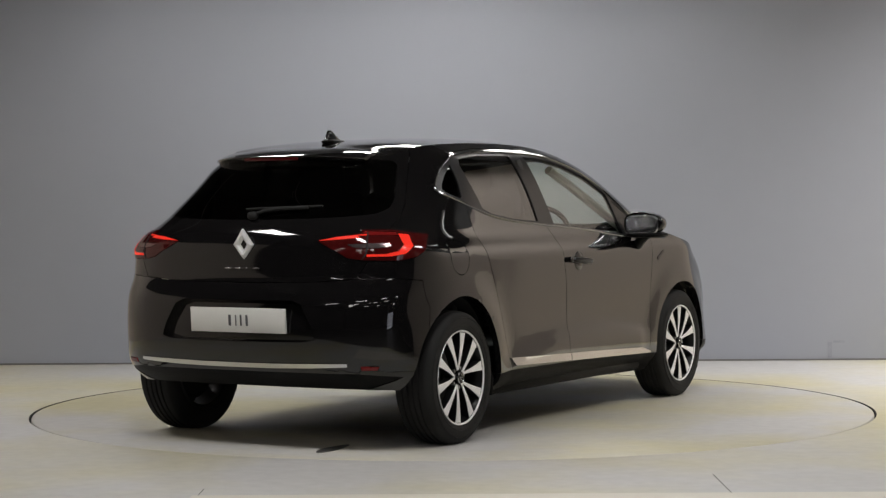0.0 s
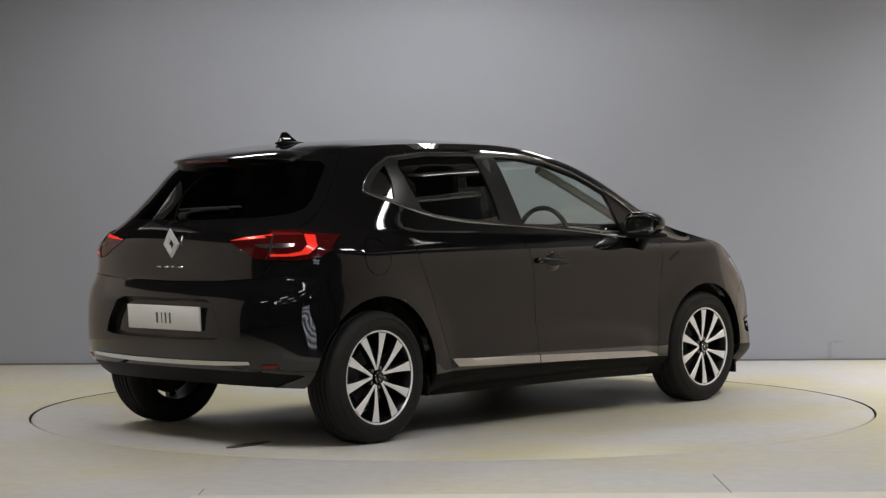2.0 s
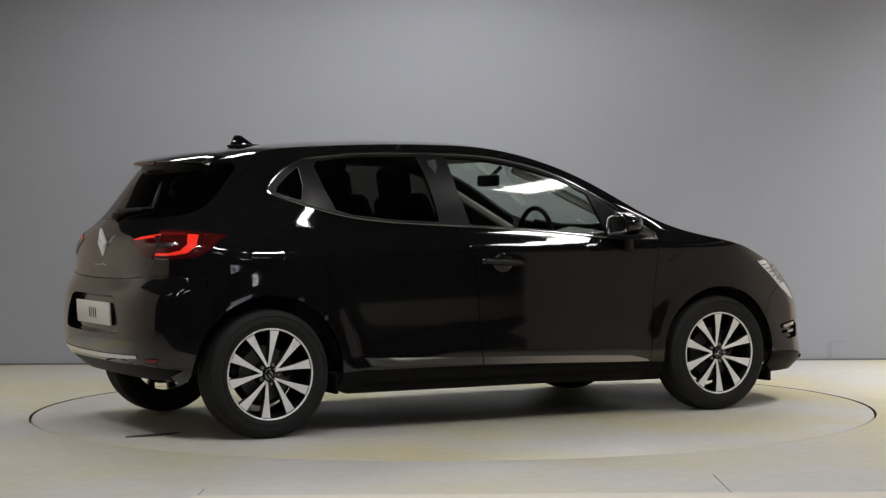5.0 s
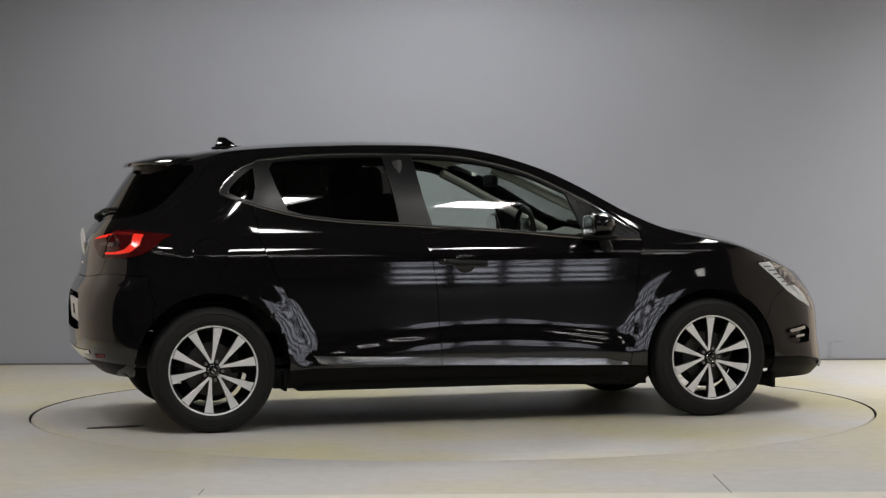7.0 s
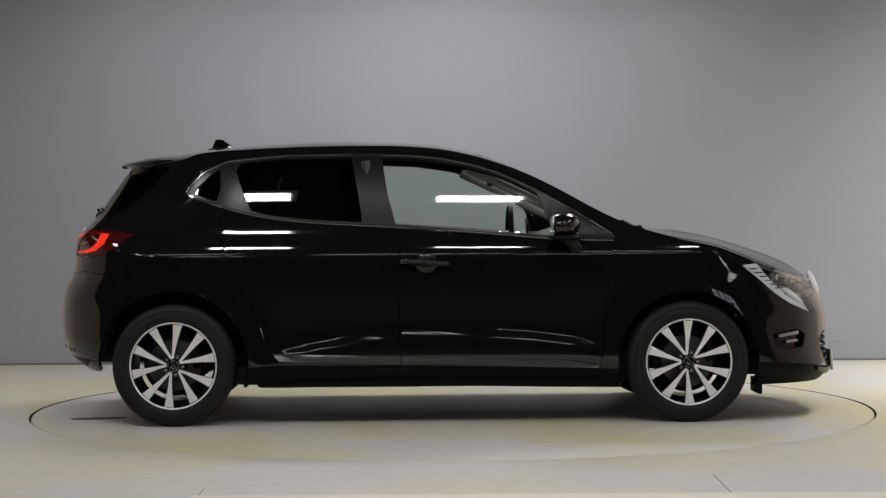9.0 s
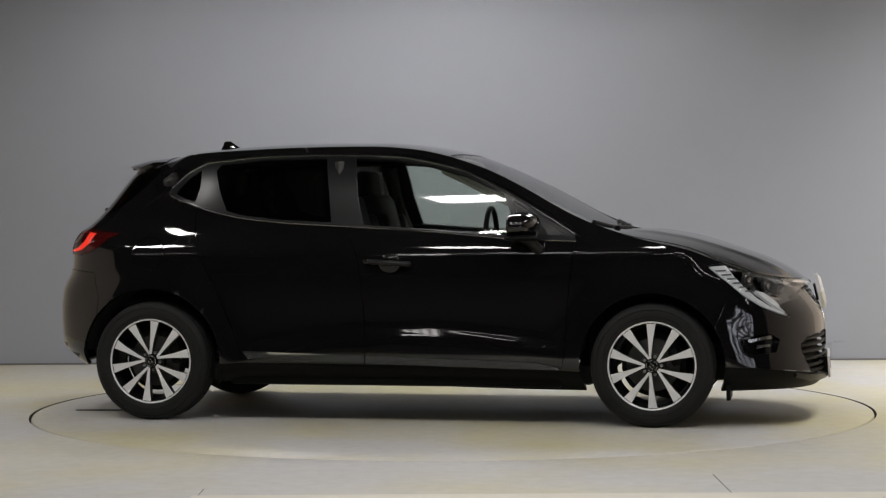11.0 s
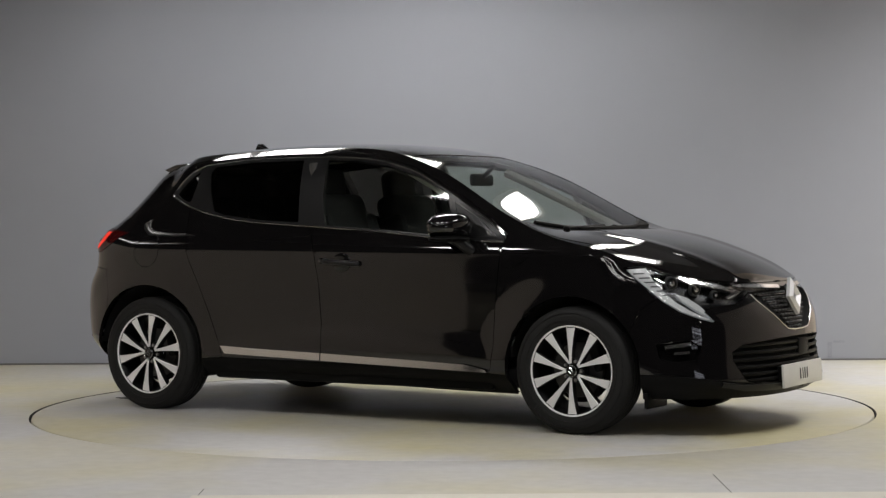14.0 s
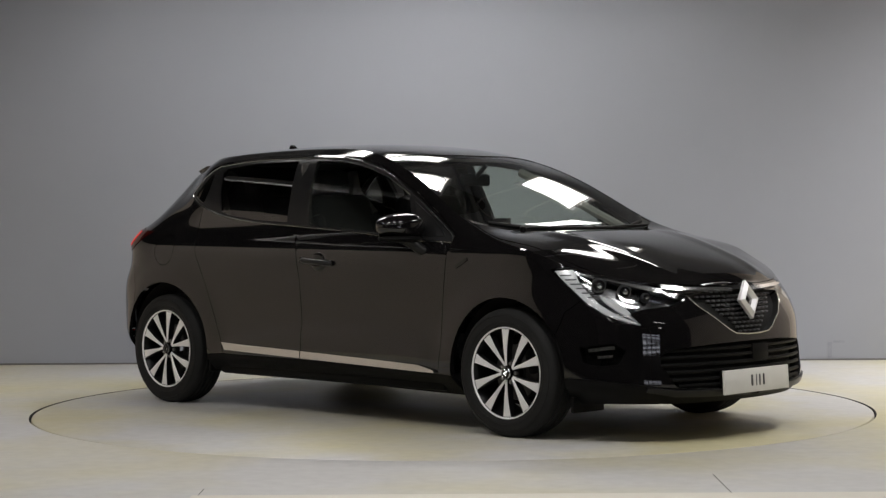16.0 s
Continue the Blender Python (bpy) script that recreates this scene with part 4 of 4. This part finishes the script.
# ======== outside fittings ========
def patch_sheet(poly, cell=0.02):
    bm = bmesh.new()
    bm.faces.layers.int.new("zone")
    xs = [q[0] for q in poly]
    ys = [q[1] for q in poly]
    nx, ny = max(2, int((max(xs) - min(xs)) / cell) + 1), max(2, int((max(ys) - min(ys)) / cell) + 1)
    g = [[bm.verts.new((min(xs) - 1e-4 + (max(xs) - min(xs) + 2e-4) * i / nx, min(ys) - 1e-4 + (max(ys) - min(ys) + 2e-4) * j / ny, 0)) for j in range(ny + 1)] for i in range(nx + 1)]
    for i in range(nx):
        for j in range(ny):
            bm.faces.new((g[i][j], g[i + 1][j], g[i + 1][j + 1], g[i][j + 1]))
    inner = set(cut_flat(bm, poly))
    bmesh.ops.delete(bm, geom=[f for f in bm.faces if f not in inner], context="FACES")
    return bm


def skin_patch(name, poly, material, parent, side, offset=0.006, flange=0.012, label="", cell=0.02, gap=0.0):
    got = shaped(patch_sheet(poly, cell), skin, offset=offset, flange=flange, gap=gap, sides=side)
    return part(name, got, material, parent, label)


def lean(ob, k, z0):
    """Tip a trim strip so that its foot stands further out than its top."""
    for v in ob.data.vertices:
        v.co.y += math.copysign(k * (z0 - v.co.z), v.co.y)
    return ob


for k, side in enumerate(("right", "left")):
    lean(skin_patch("sill_strip", P_side([(-0.80, 0.360), (-0.155, 0.342), (-0.155, 0.305), (-0.765, 0.322)]), SATINCHROME, rdoors[k], side, 0.006, 0.012, "satin chrome sill strip"), 0.16, 0.345)
    lean(skin_patch("sill_strip", P_side([(-0.148, 0.342), (0.40, 0.326), (0.72, 0.315), (0.825, 0.292), (0.835, 0.280), (-0.148, 0.304)]), SATINCHROME, fdoors[k], side, 0.006, 0.012, "satin chrome sill strip"), 0.16, 0.345)
    # chrome accents
    skin_patch("grille_strip", P_front([(0.055, 0.692), (0.22, 0.697), (0.40, 0.703), (0.47, 0.698), (0.40, 0.690), (0.22, 0.682), (0.06, 0.676)]), CHROME, front_bumper, side, 0.014, 0.02, "chrome grille strip")
    skin_patch("lower_lip", P_front([(0.03, 0.232), (0.50, 0.246), (0.62, 0.262), (0.62, 0.242), (0.50, 0.218), (0.03, 0.204)]), SATIN, front_bumper, side, 0.010, 0.014, "satin grey lower lip")
    skin_patch("fog_trim", P_side([(1.755, 0.435), (1.865, 0.452), (1.87, 0.436), (1.76, 0.42)]), SATINCHROME, front_bumper, side, -0.002, 0.02, "dark chrome fog lamp accent")
    skin_patch("fog_trim", P_side([(1.80, 0.405), (1.862, 0.410), (1.864, 0.398), (1.80, 0.392)]), SATINCHROME, front_bumper, side, -0.006, 0.02, "dark chrome fog lamp accent")
    skin_patch("wing_slash", P_side([(0.965, 0.805), (1.045, 0.845), (1.05, 0.832), (0.975, 0.790)]), GLOSSBLACK, car, side, 0.003, 0.004, "gloss black wing slash")

for side, holder in zip(("right", "left"), tails):
    skin_patch("lamp_gap", P_rear([(0.595, 0.973), (0.601, 0.973), (0.603, 0.853), (0.597, 0.853)]), SEAM, holder, side, 0.0062, 0.006, "dark gap along the tailgate edge")

# ---- head lamps ----
for side, sy, holder in (("right", -1, heads[0]), ("left", 1, heads[1])):
    hook = P_side([(1.572, 0.790), (1.650, 0.797), (1.697, 0.735), (1.750, 0.682), (1.797, 0.638), (1.86, 0.596), (1.95, 0.545), (1.905, 0.561), (1.823, 0.595), (1.743, 0.645), (1.663, 0.713)])
    skin_patch("light_guide", hook, LAMPWHITE, holder, side, -0.006, 0.02, "white hook-shaped light guide")
    prong = P_side([(1.790, 0.676), (1.835, 0.660), (1.888, 0.620), (1.945, 0.553), (1.872, 0.606), (1.828, 0.640)])
    skin_patch("guide_prong", prong, LAMPWHITE, holder, side, -0.006, 0.02)
    for q in range(6):
        x, z = 1.602 + 0.028 * q, 0.765 - 0.020 * q
        skin_patch("guide_rib", P_side([(x, z + 0.008), (x + 0.048, z + 0.010), (x + 0.050, z + 0.004), (x + 0.002, z + 0.002)]), STUD, holder, side, -0.0045, 0.004)
    skin_patch("brow", P_side([(1.65, 0.793), (1.73, 0.784), (1.82, 0.757), (1.90, 0.726), (1.975, 0.690), (1.97, 0.682), (1.89, 0.712), (1.81, 0.742), (1.73, 0.768), (1.66, 0.775)]), REFLECTOR, holder, side, -0.010, 0.02, "bright chrome lamp brow")
    skin_patch("shelf", P_side([(1.76, 0.672), (1.83, 0.640), (1.90, 0.628), (1.93, 0.632), (1.85, 0.655), (1.79, 0.69)]), REFLECTOR, holder, side, -0.02, 0.02)
    for x, z, r in ((1.775, 0.722, 0.034), (1.865, 0.692, 0.032), (1.935, 0.664, 0.022)):
        a = Vector(skin(s_at_x(x, z), z))
        q = (a - Vector((1.25, 0.30, z))).normalized()
        at = a - q * 0.034
        turn = q.to_track_quat("Z", "Y").to_matrix().to_4x4()
        for rr, dd, mt, nm in ((r, 0.0, STUD, "projector_ring"), (r * 0.8, 0.005, GLOSSBLACK, "projector"), (r * 0.40, 0.008, REFLECTOR, "projector_core")):
            b = cyl(rr, 0.02, at + q * dd, turn, 20, 0.004)
            if sy < 0:
                for v in b.verts:
                    v.co.y = -v.co.y
                bmesh.ops.reverse_faces(b, faces=b.faces[:])
            part(nm, b, mt, holder)


# ---- grille and intake ----
def front_at(y, z, back=0.0):
    x, yy, zz = skin(s_at_y(abs(y), z, True), z)
    return Vector((x - back, y, z))


for i in range(9):
    z = 0.498 + i * 0.0205
    half = 0.08 + (z - 0.49) * 1.30
    n = int(half / 0.036)
    for k in range(-n, n + 1):
        y = k * 0.036 + (0.018 if i % 2 else 0)
        if abs(y) < half - 0.01 and z < 0.672:
            part("grille_stud", box(0.012, 0.022, 0.008, front_at(y, z, 0.020), 0.003, 1), STUD, front_bumper)
for i in range(9):
    z = 0.498 + i * 0.0205 - 0.010
    half = 0.06 + (z - 0.49) * 1.30
    if half > 0.05:
        part("grille_bar", tube([front_at(half * u, z, 0.026) for u in np.linspace(-1, 1, 13)], 0.004, 6), GLOSSBLACK, front_bumper)
part("grille_frame", tube([front_at(y, z, -0.001) for y, z in [(-0.355, 0.665), (-0.335, 0.63), (-0.26, 0.57), (-0.17, 0.51), (-0.13, 0.492), (-0.05, 0.485), (0.05, 0.485), (0.13, 0.492), (0.17, 0.51), (0.26, 0.57), (0.335, 0.63), (0.355, 0.665)]], 0.0032, 8), SATINCHROME, front_bumper, "thin chrome grille edge")
for z, half in ((0.425, 0.52), (0.392, 0.55), (0.358, 0.55), (0.324, 0.53), (0.29, 0.51), (0.262, 0.48)):
    b = tube([front_at(half * u, z, 0.016) for u in np.linspace(-1, 1, 21)], 0.009, 8)
    part("intake_slat", b, PLASTIC, front_bumper, "black plastic intake slat")
part("radar_cover", box(0.02, 0.13, 0.085, front_at(0.06, 0.395, 0.012), 0.008), PLASTIC, front_bumper, "flat matt black sensor cover")


def rhombus(height, width, depth, ridge=0.68, hole=0.36):
    """A thick upright rhombus ring with slanted faces, in the y z plane, outer face towards +x."""
    bm = bmesh.new()
    def ring(h, w, x):
        return [bm.verts.new((x, y, z)) for y, z in ((0, h), (-w, 0), (0, -h), (w, 0))]
    h, w = height / 2, width / 2
    rings = [ring(h, w, 0), ring(h, w, depth * 0.55), ring(h * ridge, w * ridge, depth), ring(h * hole, w * hole, depth * 0.45), ring(h * hole, w * hole, 0)]
    for A, B in zip(rings, rings[1:]):
        for i in range(4):
            bm.faces.new((A[i], A[(i + 1) % 4], B[(i + 1) % 4], B[i]))
    bmesh.ops.recalc_face_normals(bm, faces=bm.faces[:])
    return bm


em = part("front_emblem", rhombus(0.186, 0.152, 0.03), EMBLEM, car, "chrome rhombus emblem", angle=10)
em.matrix_basis = pose(2.088, 0, 0.640, 0, -14)
part("emblem_back", box(0.012, 0.06, 0.09, (0, 0, 0), 0.004), GLOSSBLACK, em).matrix_basis = pose(-0.012, 0, 0)
em = part("rear_emblem", rhombus(0.146, 0.108, 0.018), EMBLEM, tailgate, "chrome rhombus emblem", angle=10)
em.matrix_basis = pose(-1.840, 0, 0.922, 0, 6, 180)

# ---- plates, with bars for the writing ----
def plate(name, at, turn, tall):
    p = part(name, box(0.012, 0.525, 0.112, (0, 0, 0), 0.003), PLATE, car, "white show plate with dark grey lettering bars")
    p.matrix_basis = pose(*at, *turn)
    for wdt, y in ((0.012, 0.052), (0.010, 0.020), (0.006, -0.008), (0.014, -0.042)):
        part("plate_mark", box(0.003, wdt, tall, (0.0068, y, 0.0), 0.001, 1), PLATEINK, p)
    return p


plate("front_plate", (2.142, 0.0, 0.267), (0, -3, 0), 0.052)
plate("rear_plate", (-1.894, 0.0, 0.581), (0, 4, 180), 0.050)
part("plate_holder", box(0.03, 0.50, 0.10, (2.122, 0, 0.267), 0.006), PLASTIC, front_bumper)
for wdt, y in ((0.036, 0.085), (0.028, 0.030), (0.008, -0.018), (0.036, -0.072)):
    x, yy, zz = skin(s_at_y(abs(y), 0.815, False), 0.815)
    part("tailgate_mark", box(0.006, wdt, 0.008, (x - 0.002, y, 0.815), 0.002, 1), CHROME, tailgate, "chrome lettering bar")

# ---- mirrors, handles ----
def ellipsoid(sx, sy, sz, at, power=2.6, seg=(28, 18)):
    bm = bmesh.new()
    bmesh.ops.create_uvsphere(bm, u_segments=seg[0], v_segments=seg[1], radius=1.0)
    for v in bm.verts:
        n = (abs(v.co.x) ** power + abs(v.co.y) ** power + abs(v.co.z) ** power) ** (1 / power)
        v.co = Vector((v.co.x / n * sx + at[0], v.co.y / n * sy + at[1], v.co.z / n * sz + at[2]))
    return bm


for sy, door in ((-1, fdoors[0]), (1, fdoors[1])):
    m = part("door_mirror", ellipsoid(0.104, 0.108, 0.066, (0, 0, 0)), PAINT, door, "glossy black door mirror cap")
    for v in m.data.vertices:
        k = (v.co.y * sy + 0.108) / 0.216
        v.co.z *= 1.0 - 0.32 * k ** 2
        v.co.x = v.co.x * (1 - 0.25 * k) - 0.03 * k
        if v.co.x < -0.062:
            v.co.x = -0.062
    m.matrix_basis = pose(0.665, sy * 0.885, 0.994) @ Matrix.Diagonal((1.0, 1.12, 1.08, 1))
    part("lower_shell", ellipsoid(0.084, 0.104, 0.016, (-0.004, 0, -0.056)), PLASTIC, m)
    part("mirror_glass", ellipsoid(0.004, 0.086, 0.050, (-0.064, 0.0, -0.004), 3.5), CHROME, m, "silvered mirror glass")
    arm = tube([(0.0, sy * 0.01, -0.045), (0.035, -sy * 0.04, -0.075), (0.06, -sy * 0.070, -0.105), (0.075, -sy * 0.090, -0.115)], 0.026, 10)
    part("arm", arm, SATIN, m)
    part("mirror_foot", box(0.11, 0.03, 0.055, (0.08, -sy * 0.092, -0.115), 0.013), SATIN, m)
for sy, doors, hx, hz in ((-1, fdoors[0], -0.025, 0.808), (1, fdoors[1], -0.025, 0.808)):
    yb = skin(s_at_x(hx, hz), hz)[1]
    cup = part("handle_cup", ellipsoid(0.058, 0.012, 0.050, (hx, sy * (yb - 0.003), hz), 2.0), GLOSSBLACK, doors)
    h = part("door_handle", tube(spline([(hx - 0.105, sy * (yb + 0.004), hz + 0.010), (hx - 0.085, sy * (yb + 0.026), hz + 0.008), (hx, sy * (yb + 0.034), hz + 0.003), (hx + 0.085, sy * (yb + 0.026), hz - 0.003), (hx + 0.105, sy * (yb + 0.004), hz - 0.004)], 5), 0.0135, 12), SATIN, doors, "black door handle")
    part("handle_keep", ellipsoid(0.022, 0.012, 0.015, (hx - 0.112, sy * (yb + 0.012), hz + 0.010)), PAINT, doors)

# thin bright edge round the side windows
for side, sy in (("right", -1), ("left", 1)):
    pts = []
    for x, z in DLO:
        a = skin(s_at_x(x, z), z)
        pts.append((a[0], sy * (a[1] + 0.001), a[2]))
    part("window_trim", tube(pts, 0.0055, 6, True), TRIM, car, "thin satin window trim")

# ---- spoiler, aerial, wipers ----
SPOILER_HALF = float(np.interp(-1.42, EDGE[:, 0], EDGE[:, 1])) + 0.012


def spoiler():
    bm = bmesh.new()
    rows = []
    for k in range(25):
        y = SPOILER_HALF * (k / 12 - 1)
        u = abs(y) / SPOILER_HALF
        tip = -1.632 + 0.15 * u ** 3.2
        zt = 1.330 - 0.012 * u ** 3
        root = -1.36 + 0.02 * u
        yr = y * 0.97
        zr = top_skin(root, min(abs(yr), 0.56))[2] + 0.004
        mx = (root + tip) / 2
        prof = [(root, yr, zr), (mx, y, (zr + zt) / 2 + 0.008), (tip + 0.02, y, zt + 0.0035), (tip, y, zt - 0.004), (tip + 0.004, y, zt - 0.012), (tip + 0.06, y * 0.985, zt - 0.030), (tip + 0.13, y * 0.97, zt - 0.045), (root + 0.02, yr, zr - 0.035)]
        rows.append([bm.verts.new(q) for q in prof])
    for A, B in zip(rows, rows[1:]):
        for i in range(len(A)):
            j = (i + 1) % len(A)
            bm.faces.new((A[i], A[j], B[j], B[i]))
    bm.faces.new(rows[0])
    bm.faces.new(rows[-1][::-1])
    bmesh.ops.recalc_face_normals(bm, faces=bm.faces[:])
    return bm


sp = part("roof_spoiler", spoiler(), PAINT, tailgate, "glossy black roof spoiler", angle=60)
part("high_brake_light", box(0.010, 0.30, 0.014, (-1.624, 0, 1.313), 0.003), REDDARK, sp, "dark red high brake light")
for sy in (-1, 1):
    fin = extruded([(-1.475, 1.315), (-1.60, 1.30), (-1.625, 1.24), (-1.655, 1.16), (-1.625, 1.135), (-1.585, 1.22)], -0.008, 0.008, 0.003)
    o = part("side_fin", fin, GLOSSBLACK, sp, "gloss black fin beside the rear screen")
    o.matrix_basis = pose(0.02, sy * (SPOILER_HALF - 0.006), 0, 0, 0, sy * 12)
fin = bmesh.new()
bmesh.ops.create_cube(fin, size=1.0)
for v in fin.verts:
    up = v.co.z > 0
    v.co = Vector(((-1.128 + v.co.x * 0.035) if up else (-1.09 + v.co.x * 0.17), v.co.y * (0.008 if up else 0.034), 1.464 if up else 1.392))
bmesh.ops.bevel(fin, geom=fin.edges[:], offset=0.006, segments=2, affect="EDGES", profile=0.5)
part("aerial", fin, PAINT, car, "black shark-fin aerial on the roof")
part("aerial_base", ellipsoid(0.10, 0.032, 0.012, (-1.085, 0, 1.408)), PLASTIC, car)


def rear_at(y, z, out=0.0):
    x, yy, zz = skin(s_at_y(abs(y), z, False), z)
    return Vector((x - out, y, z))


wp = part("rear_wiper", tube([rear_at(y, z, 0.022) for y, z in ((0.0, 1.055), (-0.06, 1.075), (-0.16, 1.085), (-0.28, 1.088))], 0.008, 8), RUBBER, tailgate, "black rear wiper")
part("wiper_pivot", ellipsoid(0.022, 0.026, 0.02, rear_at(0, 1.052, 0.012)), RUBBER, wp)
part("wiper_blade", tube([rear_at(y, z, 0.012) for y, z in ((-0.34, 1.094), (-0.1, 1.088), (0.05, 1.082))], 0.006, 6), RUBBER, wp)
for y0 in (-0.46, 0.08):
    p0 = [Vector(top_skin(x, y)) + Vector((0.004, 0, 0.006)) for x, y in ((1.085, y0), (1.075, y0 + 0.12), (1.06, y0 + 0.34), (1.045, y0 + 0.50))]
    wf = part("windscreen_wiper", tube(p0, 0.0075, 8), PLASTIC, car, "black windscreen wiper")
    part("wiper_pivot", ellipsoid(0.016, 0.016, 0.012, p0[0]), PLASTIC, wf)
part("cowl_panel", tube([Vector(top_skin(x, y)) + Vector((0, 0, 0.002)) for x, y in ((0.985, -0.6), (1.055, -0.42), (1.09, -0.2), (1.1, 0), (1.09, 0.2), (1.055, 0.42), (0.985, 0.6))], 0.012, 8), PLASTIC, car, "black plastic scuttle strip")

# ---- underside ----
for sy in (-1, 1):
    part("air_deflector", box(0.02, 0.22, 0.075, (1.66, sy * 0.66, 0.172), 0.004), PLASTIC, front_bumper, "black rubber air deflector")
    part("sill_underside", box(1.72, 0.10, 0.08, (-0.02, sy * 0.715, 0.225), 0.02), PLASTIC, car)
    part("mud_flap", box(0.02, 0.14, 0.10, (-0.935, sy * 0.72, 0.24), 0.008), PLASTIC, car)
part("rear_axle", tube([(-1.29, -0.62, 0.30), (-1.18, -0.4, 0.26), (-1.18, 0.4, 0.26), (-1.29, 0.62, 0.30)], 0.035, 10), UNDER, car)
part("exhaust_silencer", ellipsoid(0.12, 0.26, 0.060, (-1.58, 0.2, 0.335)), UNDER, car, "dull dark exhaust silencer")

# ======== cabin ========
def seat(x, y, w):
    s = new("seat")
    s.parent = car
    part("cushion", box(0.50, w, 0.15, (x + 0.20, y, 0.56), 0.05, 3, Matrix.Rotation(radians(-6), 4, "Y")), FABRIC, s)
    part("backrest", box(0.14, w, 0.62, (x - 0.10, y, 0.86), 0.055, 3, Matrix.Rotation(radians(-16), 4, "Y")), FABRIC, s)
    for d in (-1, 1):
        part("bolster", box(0.17, 0.07, 0.46, (x - 0.07, y + d * w * 0.46, 0.82), 0.03, 2, Matrix.Rotation(radians(-16), 4, "Y")), FABRIC, s)
        part("headrest_post", cyl(0.007, 0.12, (x - 0.205, y + d * 0.06, 1.17), None, 8), STEEL, s)
    part("headrest", box(0.10, 0.26, 0.17, (x - 0.215, y, 1.215), 0.045, 3, Matrix.Rotation(radians(-8), 4, "Y")), FABRIC, s)
    s["label"] = "dark fabric seat with headrest"
    return s


for y in (-0.36, 0.36):
    seat(-0.20, y, 0.46)
for y in (-0.44, 0.0, 0.44):
    seat(-1.0, y, 0.42)
dash = bmesh.new()
rows = []
for k in range(17):
    y = -0.70 + 1.40 * k / 16
    prof = [(0.98, 0.93), (0.80, 0.955), (0.66, 0.95), (0.58, 0.925), (0.55, 0.88), (0.58, 0.80), (0.60, 0.55), (0.98, 0.55)]
    rows.append([dash.verts.new((x - 0.05 * (y / 0.7) ** 2, y, z + (0.035 * math.exp(-((y + 0.37) / 0.16) ** 2) if 0.56 < x < 0.7 and z > 0.9 else 0))) for x, z in prof])
for A, B in zip(rows, rows[1:]):
    for i in range(8):
        dash.faces.new((A[i], A[(i + 1) % 8], B[(i + 1) % 8], B[i]))
dash.faces.new(rows[0])
dash.faces.new(rows[-1][::-1])
bmesh.ops.recalc_face_normals(dash, faces=dash.faces[:])
dashboard = part("dashboard", dash, DASH, car, "dark grey moulded dashboard")
part("screen", box(0.012, 0.13, 0.20, (0.535, 0.0, 0.93), 0.005), GLOSSBLACK, dashboard)
sw = part("steering_wheel", lathe([(0.178 + 0.014 * math.cos(a), 0.014 * math.sin(a)) for a in np.linspace(0, 2 * math.pi, 10, endpoint=False)], 40, closed=True), PLASTIC, car, "black steering wheel")
sw.matrix_basis = pose(0.42, -0.37, 0.905, 0, 25, 90)
part("wheel_hub", ellipsoid(0.075, 0.03, 0.06, (0, 0, 0)), PLASTIC, sw)
for a in (0, 180, 270):
    part("wheel_spoke", rot_y(box(0.035, 0.02, 0.12, (0, 0, 0.115), 0.006), radians(a - 90)), PLASTIC, sw)
part("steering_column", tube([(0.45, -0.37, 0.89), (0.62, -0.37, 0.80)], 0.035, 10), PLASTIC, car)
rm = part("interior_mirror", box(0.03, 0.22, 0.065, (0.34, 0.0, 1.235), 0.014, 3), PLASTIC, car, "black interior mirror")
part("mirror_stem", tube([(0.35, 0, 1.25), (0.42, 0, 1.31)], 0.012, 8), PLASTIC, rm)
part("cabin_floor", box(2.3, 1.36, 0.04, (-0.25, 0, 0.33), 0.01), UNDER, car)
part("bulkhead", box(0.06, 1.3, 0.62, (0.99, 0, 0.62), 0.01), UNDER, car)
part("boot_floor", box(0.62, 1.1, 0.05, (-1.45, 0, 0.60), 0.01), FABRIC, car)
for sy in (-1, 1):
    part("pillar_trim", tube([(0.86, sy * 0.655, 0.96), (0.60, sy * 0.605, 1.09), (0.36, sy * 0.555, 1.21), (0.20, sy * 0.52, 1.285)], 0.024, 8), HEADLINER, car, "pale cloth pillar trim")
    part("pillar_trim", tube([(-0.25, sy * 0.70, 0.95), (-0.30, sy * 0.66, 1.10), (-0.33, sy * 0.60, 1.32)], 0.030, 8), DASH, car)
    part("pillar_trim", tube([(-1.05, sy * 0.58, 1.05), (-1.15, sy * 0.53, 1.18), (-1.12, sy * 0.47, 1.30)], 0.04, 8), HEADLINER, car, "pale cloth pillar trim")
    part("seat_belt", tube([(-0.30, sy * 0.63, 1.15), (-0.27, sy * 0.60, 0.9), (-0.22, sy * 0.62, 0.6)], 0.012, 6), FABRIC, car)
TOP = top_sheet()
top_part("headliner", (ROOF,), HEADLINER, "pale cloth headliner", gap=0.02, flange=0.0, offset=-0.035)
TOP.free()


def motions():
    """The turntable turns evenly and carries the car."""
    times = [0, 2, 4, 6, 8, 10, 12, 14, 16]
    turn = [60.42 - 6.508 * t for t in times]
    walk(table, [(t, pose(0, 0, 0, 0, 0, a)) for t, a in zip(times, turn)])
    walk(car, [(t, pose(0, 0, 0, 0, 0, a) @ pose(-0.127, -0.036, 0.0)) for t, a in zip(times, turn)])


motions()
